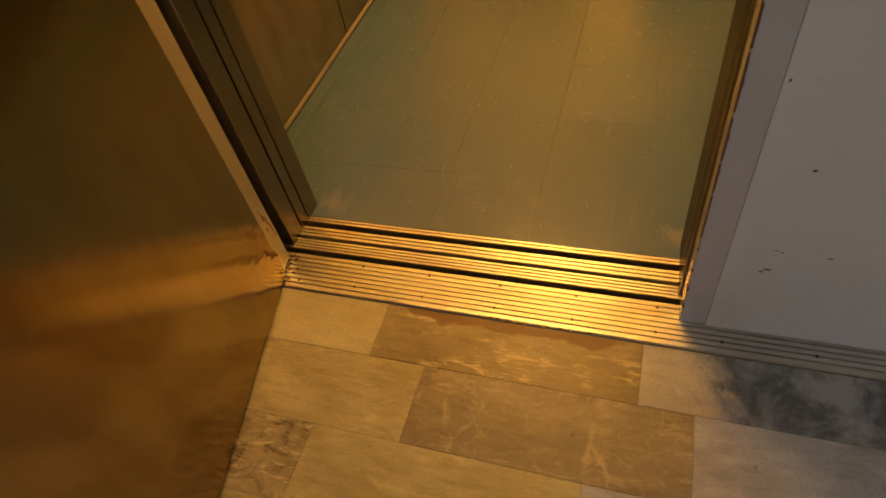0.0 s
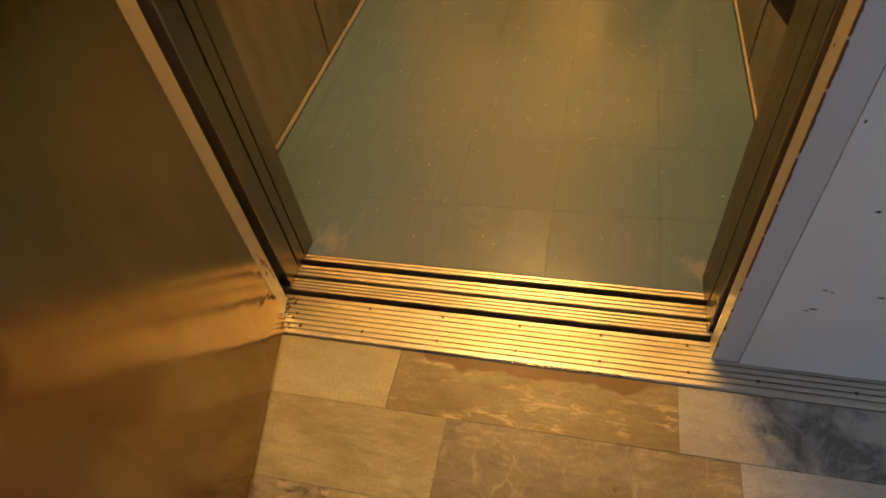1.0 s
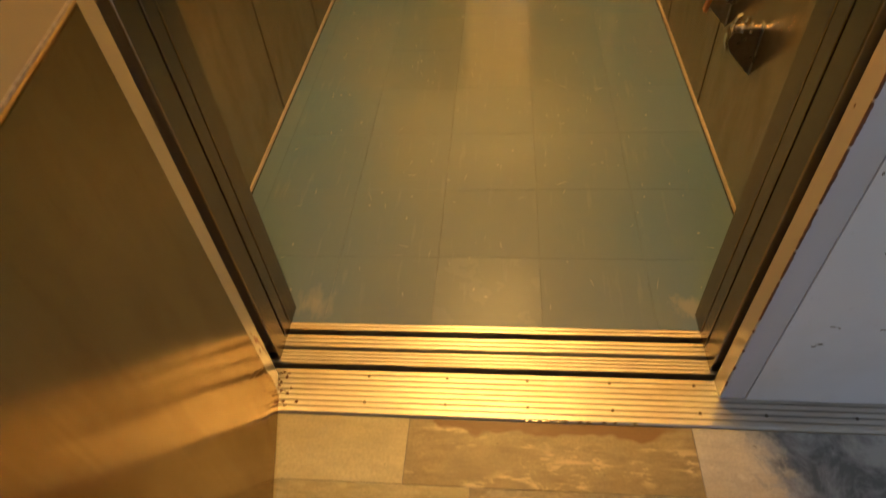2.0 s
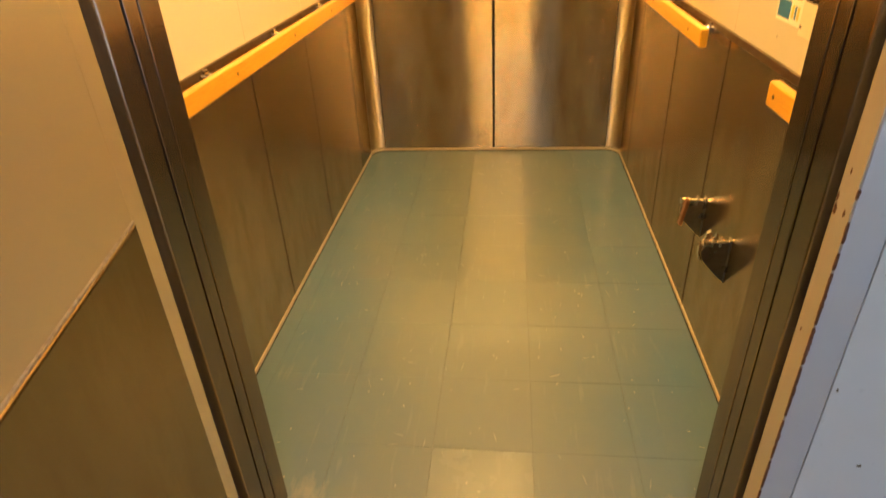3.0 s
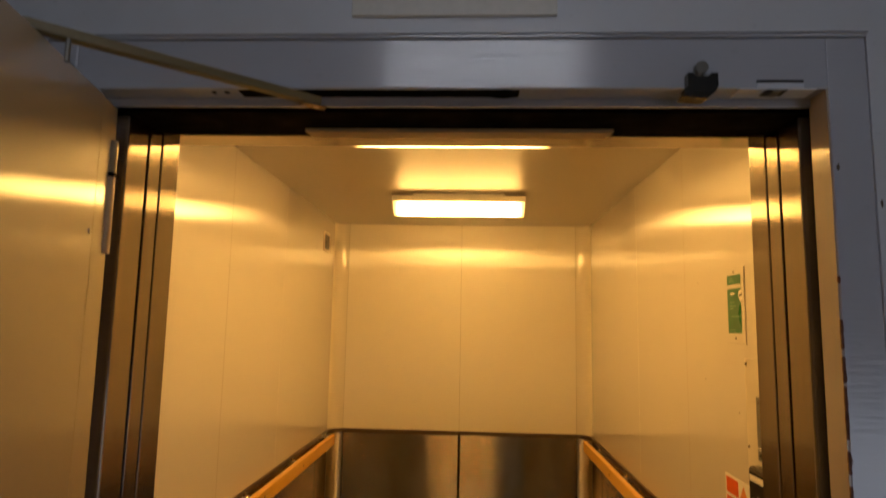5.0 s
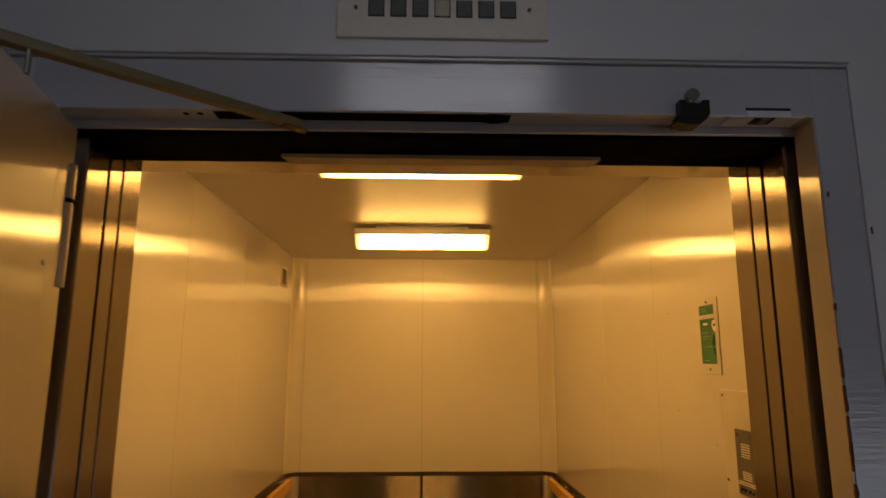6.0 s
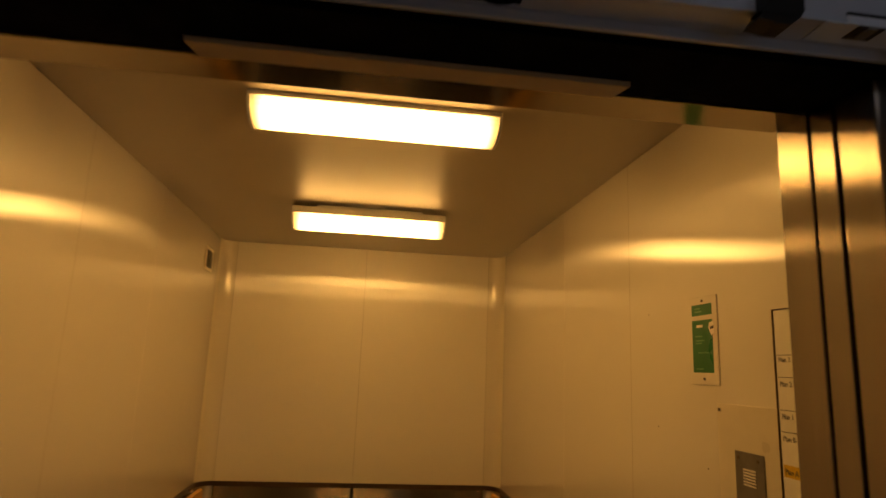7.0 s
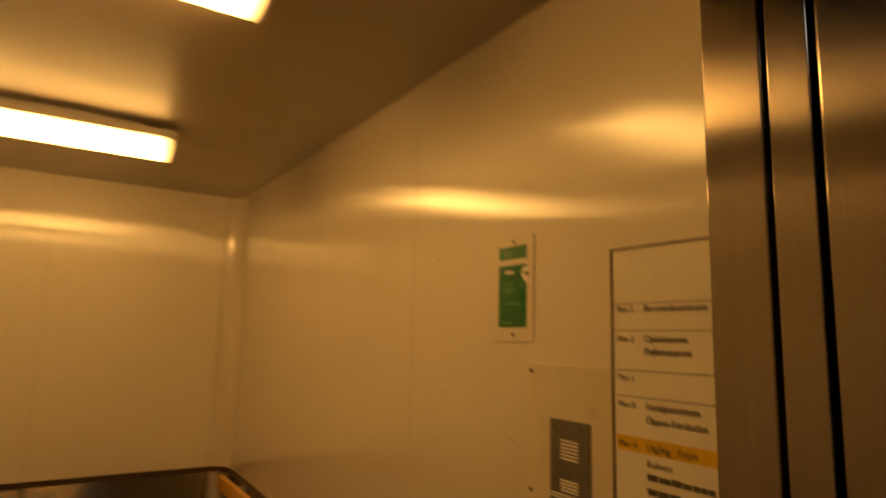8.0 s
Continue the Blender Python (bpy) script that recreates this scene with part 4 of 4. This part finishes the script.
for i in range(8):
    part("slat", box(-0.05, 0.05, 0.017 + i * 0.0105, 0.0215 + i * 0.0105, 0.0045, 0.0085, 0.001, segments=1), M_GREYPLATE, vent)

# ---- landing swing door, standing open ----
door = thing("door_1", "open beige enamelled lift door with a dented steel kick plate", "door", pose(-0.643, 0.0, 0.0, 0, 0, 12.0), kind="structure")
part("leaf", box(-0.045, 0, -1.07, -0.0725, 0.006, 2.027, 0.003), M_LEAF, door)
part("hinge_stile", box(-0.045, -0.0020, -0.0715, -0.008, 0.006, 2.027, 0.003), M_LEAF, door)
part("hinge", rod((-0.004, -0.018, 1.917), (-0.004, -0.018, 1.968), 0.0100, 18), M_LEAF, door, smooth=True)
part("hinge", rod((-0.004, -0.018, 1.79), (-0.004, -0.018, 1.911), 0.0095, 18), M_COUPLER, door, smooth=True)
part("hinge_slot", box(-0.0050, 0.0060, -0.029, -0.007, 1.9112, 1.9168), M_BLACK, door)
torn = bmesh.new()
for z, w, h, dy in ((0.205, 0.006, 0.016, -0.050), (0.182, 0.004, 0.022, -0.040), (0.15, 0.003, 0.018, -0.034), (0.165, 0.0045, 0.009, -0.055), (0.122, 0.0025, 0.012, -0.030), (0.235, 0.002, 0.010, -0.056)):
    prism([(dy + 0.010 + w * rng.uniform(0.5, 1.3) * math.cos(i * 0.7), z + h * rng.uniform(0.5, 1.2) * math.sin(i * 0.7)) for i in range(9)], "x", -0.0042, -0.0015 + 0.0001 * w * 1000 / 6, bm=torn)
part("torn_edge", torn, M_RUST, door, "torn and rusty edge")
part("screw", rod((0.0, -0.086, 1.815), (0.0025, -0.086, 1.815), 0.004), M_LEAF, door)


def kick_plate():
    """Thin steel sheet, buckled low down beside the hinges."""
    bm = bmesh.new()
    nu, nv = 110, 130
    y_in, y_out, z0, z1 = -0.076, -1.06, 0.012, 1.030
    us = [(i / nu) ** 1.5 for i in range(nu + 1)]
    vs = [(j / nv) ** 1.5 for j in range(nv + 1)]

    def lift(u, v):
        y, z = y_in + (y_out - y_in) * u, z0 + (z1 - z0) * v
        d = 0.0022
        near = math.exp(-((-0.076 - y) / 0.16) ** 2)
        held = 1 - 0.75 * math.exp(-((-0.076 - y) / 0.018) ** 2)
        low = math.exp(-((z - 0.15) / 0.11) ** 2)
        d += held * low * (0.0009 + 0.0014 * near) * (1 + noise.noise(Vector((y * 7, z * 22, 1.7))))
        d += held * 0.00034 * low * math.sin(z * 240 + y * 40 + 2.5 * noise.noise(Vector((y * 6, z * 8, 0)))) * (0.06 + near)
        d += 0.00012 * noise.noise(Vector((y * 60, z * 45, 4.4)))
        d += 0.0010 * noise.noise(Vector((y * 2.5, z * 2.5, 8.1)))
        return d + 0.0006

    grid = [[bm.verts.new((lift(u, v), y_in + (y_out - y_in) * u + (0.010 * math.exp(-((v * 1.0 - 0.06) / 0.03) ** 2) * math.exp(-u * 40)), z0 + (z1 - z0) * v)) for v in vs] for u in us]
    for i in range(nu):
        for j in range(nv):
            bm.faces.new((grid[i][j], grid[i + 1][j], grid[i + 1][j + 1], grid[i][j + 1]))
    return bm


kick = part("kick_plate", kick_plate(), M_KICK, door, "dented brushed steel kick plate", smooth=True)
kick.modifiers.new("thickness", "SOLIDIFY").thickness = 0.0008
part("sealant", box(0.0, 0.0046, -1.06, -0.076, 1.0285, 1.0330, 0.001), M_SEAL, door, "dull cream sealant")
arm = part("closer_arm", box(0, 0.44, -0.009, 0.009, -0.007, 0.007, 0.003), M_BRASSARM, door, "yellowed metal door closer arm",
           at=pose(-0.643, 0, 0, 0, 0, 12.0).inverted() @ Matrix.Translation((-0.315, -0.008, 2.038)) @ pose(0, 0, 0, 0, 0, 180 + 41.5))
part("pin", rod((0.006, 0, -0.010), (0.006, 0, 0.028), 0.005), M_CHROME, arm)
part("end_block", prism([(-0.012, -0.006), (-0.004, -0.011), (0.018, -0.0098), (0.030, -0.0095), (0.030, 0.0095), (0.010, 0.0105), (-0.008, 0.008)], "z", -0.0092, -0.0070), M_SCREW, arm, "worn bare metal end")
part("post", rod((0.345, 0.004, -0.036), (0.345, 0.004, -0.004), 0.0032), M_GREYPLATE, arm)
part("screw", rod((0.03, -0.0090, 0), (0.03, -0.011, 0), 0.003), M_SCREW, arm)
part("screw", rod((0.055, -0.0090, 0), (0.055, -0.011, 0), 0.003), M_SCREW, arm)

# ---- vinyl tiles of the lift floor ----
xs = [LEFT, -0.862, -0.560, -0.258, 0.043, 0.345, RIGHT]
ys = [0.1605, 0.411] + [0.411 + 0.3085 * i for i in range(1, 8)] + [BACK]
for i in range(len(xs) - 1):
    for j in range(len(ys) - 1):
        g, h = (0.00028 if i in (2, 3) else 0.00016), 0.00018
        lift = rng.uniform(-0.0003, 0.0)
        tile = box(xs[i] + g, xs[i + 1] - g, ys[j] + h, ys[j + 1] - h, -0.004, lift, 0.0006, segments=1)
        tip_x, tip_y = rng.uniform(-0.0005, 0.0005), rng.uniform(-0.0005, 0.0005)
        for v in tile.verts:
            if v.co.z > -0.003:
                v.co.z += tip_x * (v.co.x - (xs[i] + xs[i + 1]) / 2) + tip_y * (v.co.y - (ys[j] + ys[j + 1]) / 2)
        part("tile", tile, M_LINO_FRESH if (i, j) == (3, 0) else M_LINO, car_floor)

# pale scratches and scuffs on the vinyl
scuffs = bmesh.new()
for k in range(190):
    x, y = rng.uniform(LEFT + 0.1, RIGHT - 0.1), rng.uniform(0.2, 2.7)
    long, thin, a = rng.uniform(0.004, 0.026) * rng.uniform(0.5, 1.0), rng.uniform(0.0004, 0.0010), rng.choice((rng.gauss(1.57, 0.25), rng.gauss(1.57, 0.25), rng.gauss(0, 0.3)))
    if rng.random() < 0.3:
        long, thin = rng.uniform(0.003, 0.006), rng.uniform(0.0015, 0.003)
    c, s = math.cos(a), math.sin(a)
    pts = [(-long, -thin * 0.3), (-long * 0.2, -thin), (long * 0.6, -thin * 0.7), (long, 0), (long * 0.4, thin), (-long * 0.5, thin * 0.6)]
    prism([(x + u * c - v * s, y + u * s + v * c) for u, v in pts], "z", -0.0002, 0.00035, bm=scuffs)
tagged(part("scuffs", scuffs, plain("pale_scuff", (0.36, 0.39, 0.38), 0.4), car_floor, "pale scratches"), kind="stuff")

# ---- marble slabs of the landing ----
rows = [(-0.277, -0.1140, (-0.95, -0.287, 0.377, 1.0, 1.55, 2.2), (1, 0, 2, 6, 1, 0, 3)), (-0.480, -0.277, (-1.3, -0.75, -0.134, 0.497, 1.12, 1.7, 2.4), (1, 3, 1, 5, 3, 1, 0, 3)),
        (-0.67, -0.480, (-0.9, -0.355, 0.28, 0.86, 1.4, 2.0, 2.6), (1, 4, 1, 3, 0, 3, 1, 0))]
y = -0.67
while y > -2.95:
    h = rng.uniform(0.155, 0.2)
    x, cuts = -1.7 + rng.uniform(0.1, 0.5), []
    while x < 2.9:
        cuts.append(round(x, 3))
        x += rng.uniform(0.45, 0.68)
    rows.append((max(y - h, -3.0), y, tuple(cuts), [rng.randrange(4) for _ in range(len(cuts) + 1)]))
    y -= h
for y0, y1, cuts, kinds in rows:
    edges = [-1.7, *cuts, 3.1]
    for a, b, k in zip(edges, edges[1:], kinds):
        part("slab", box(a + 0.0007, b - 0.0007, y0 + 0.0007, y1 - 0.0007, -0.03, -0.006 + rng.uniform(-0.0003, 0.0003), 0.0005, segments=1), M_MARBLE[k], floor)
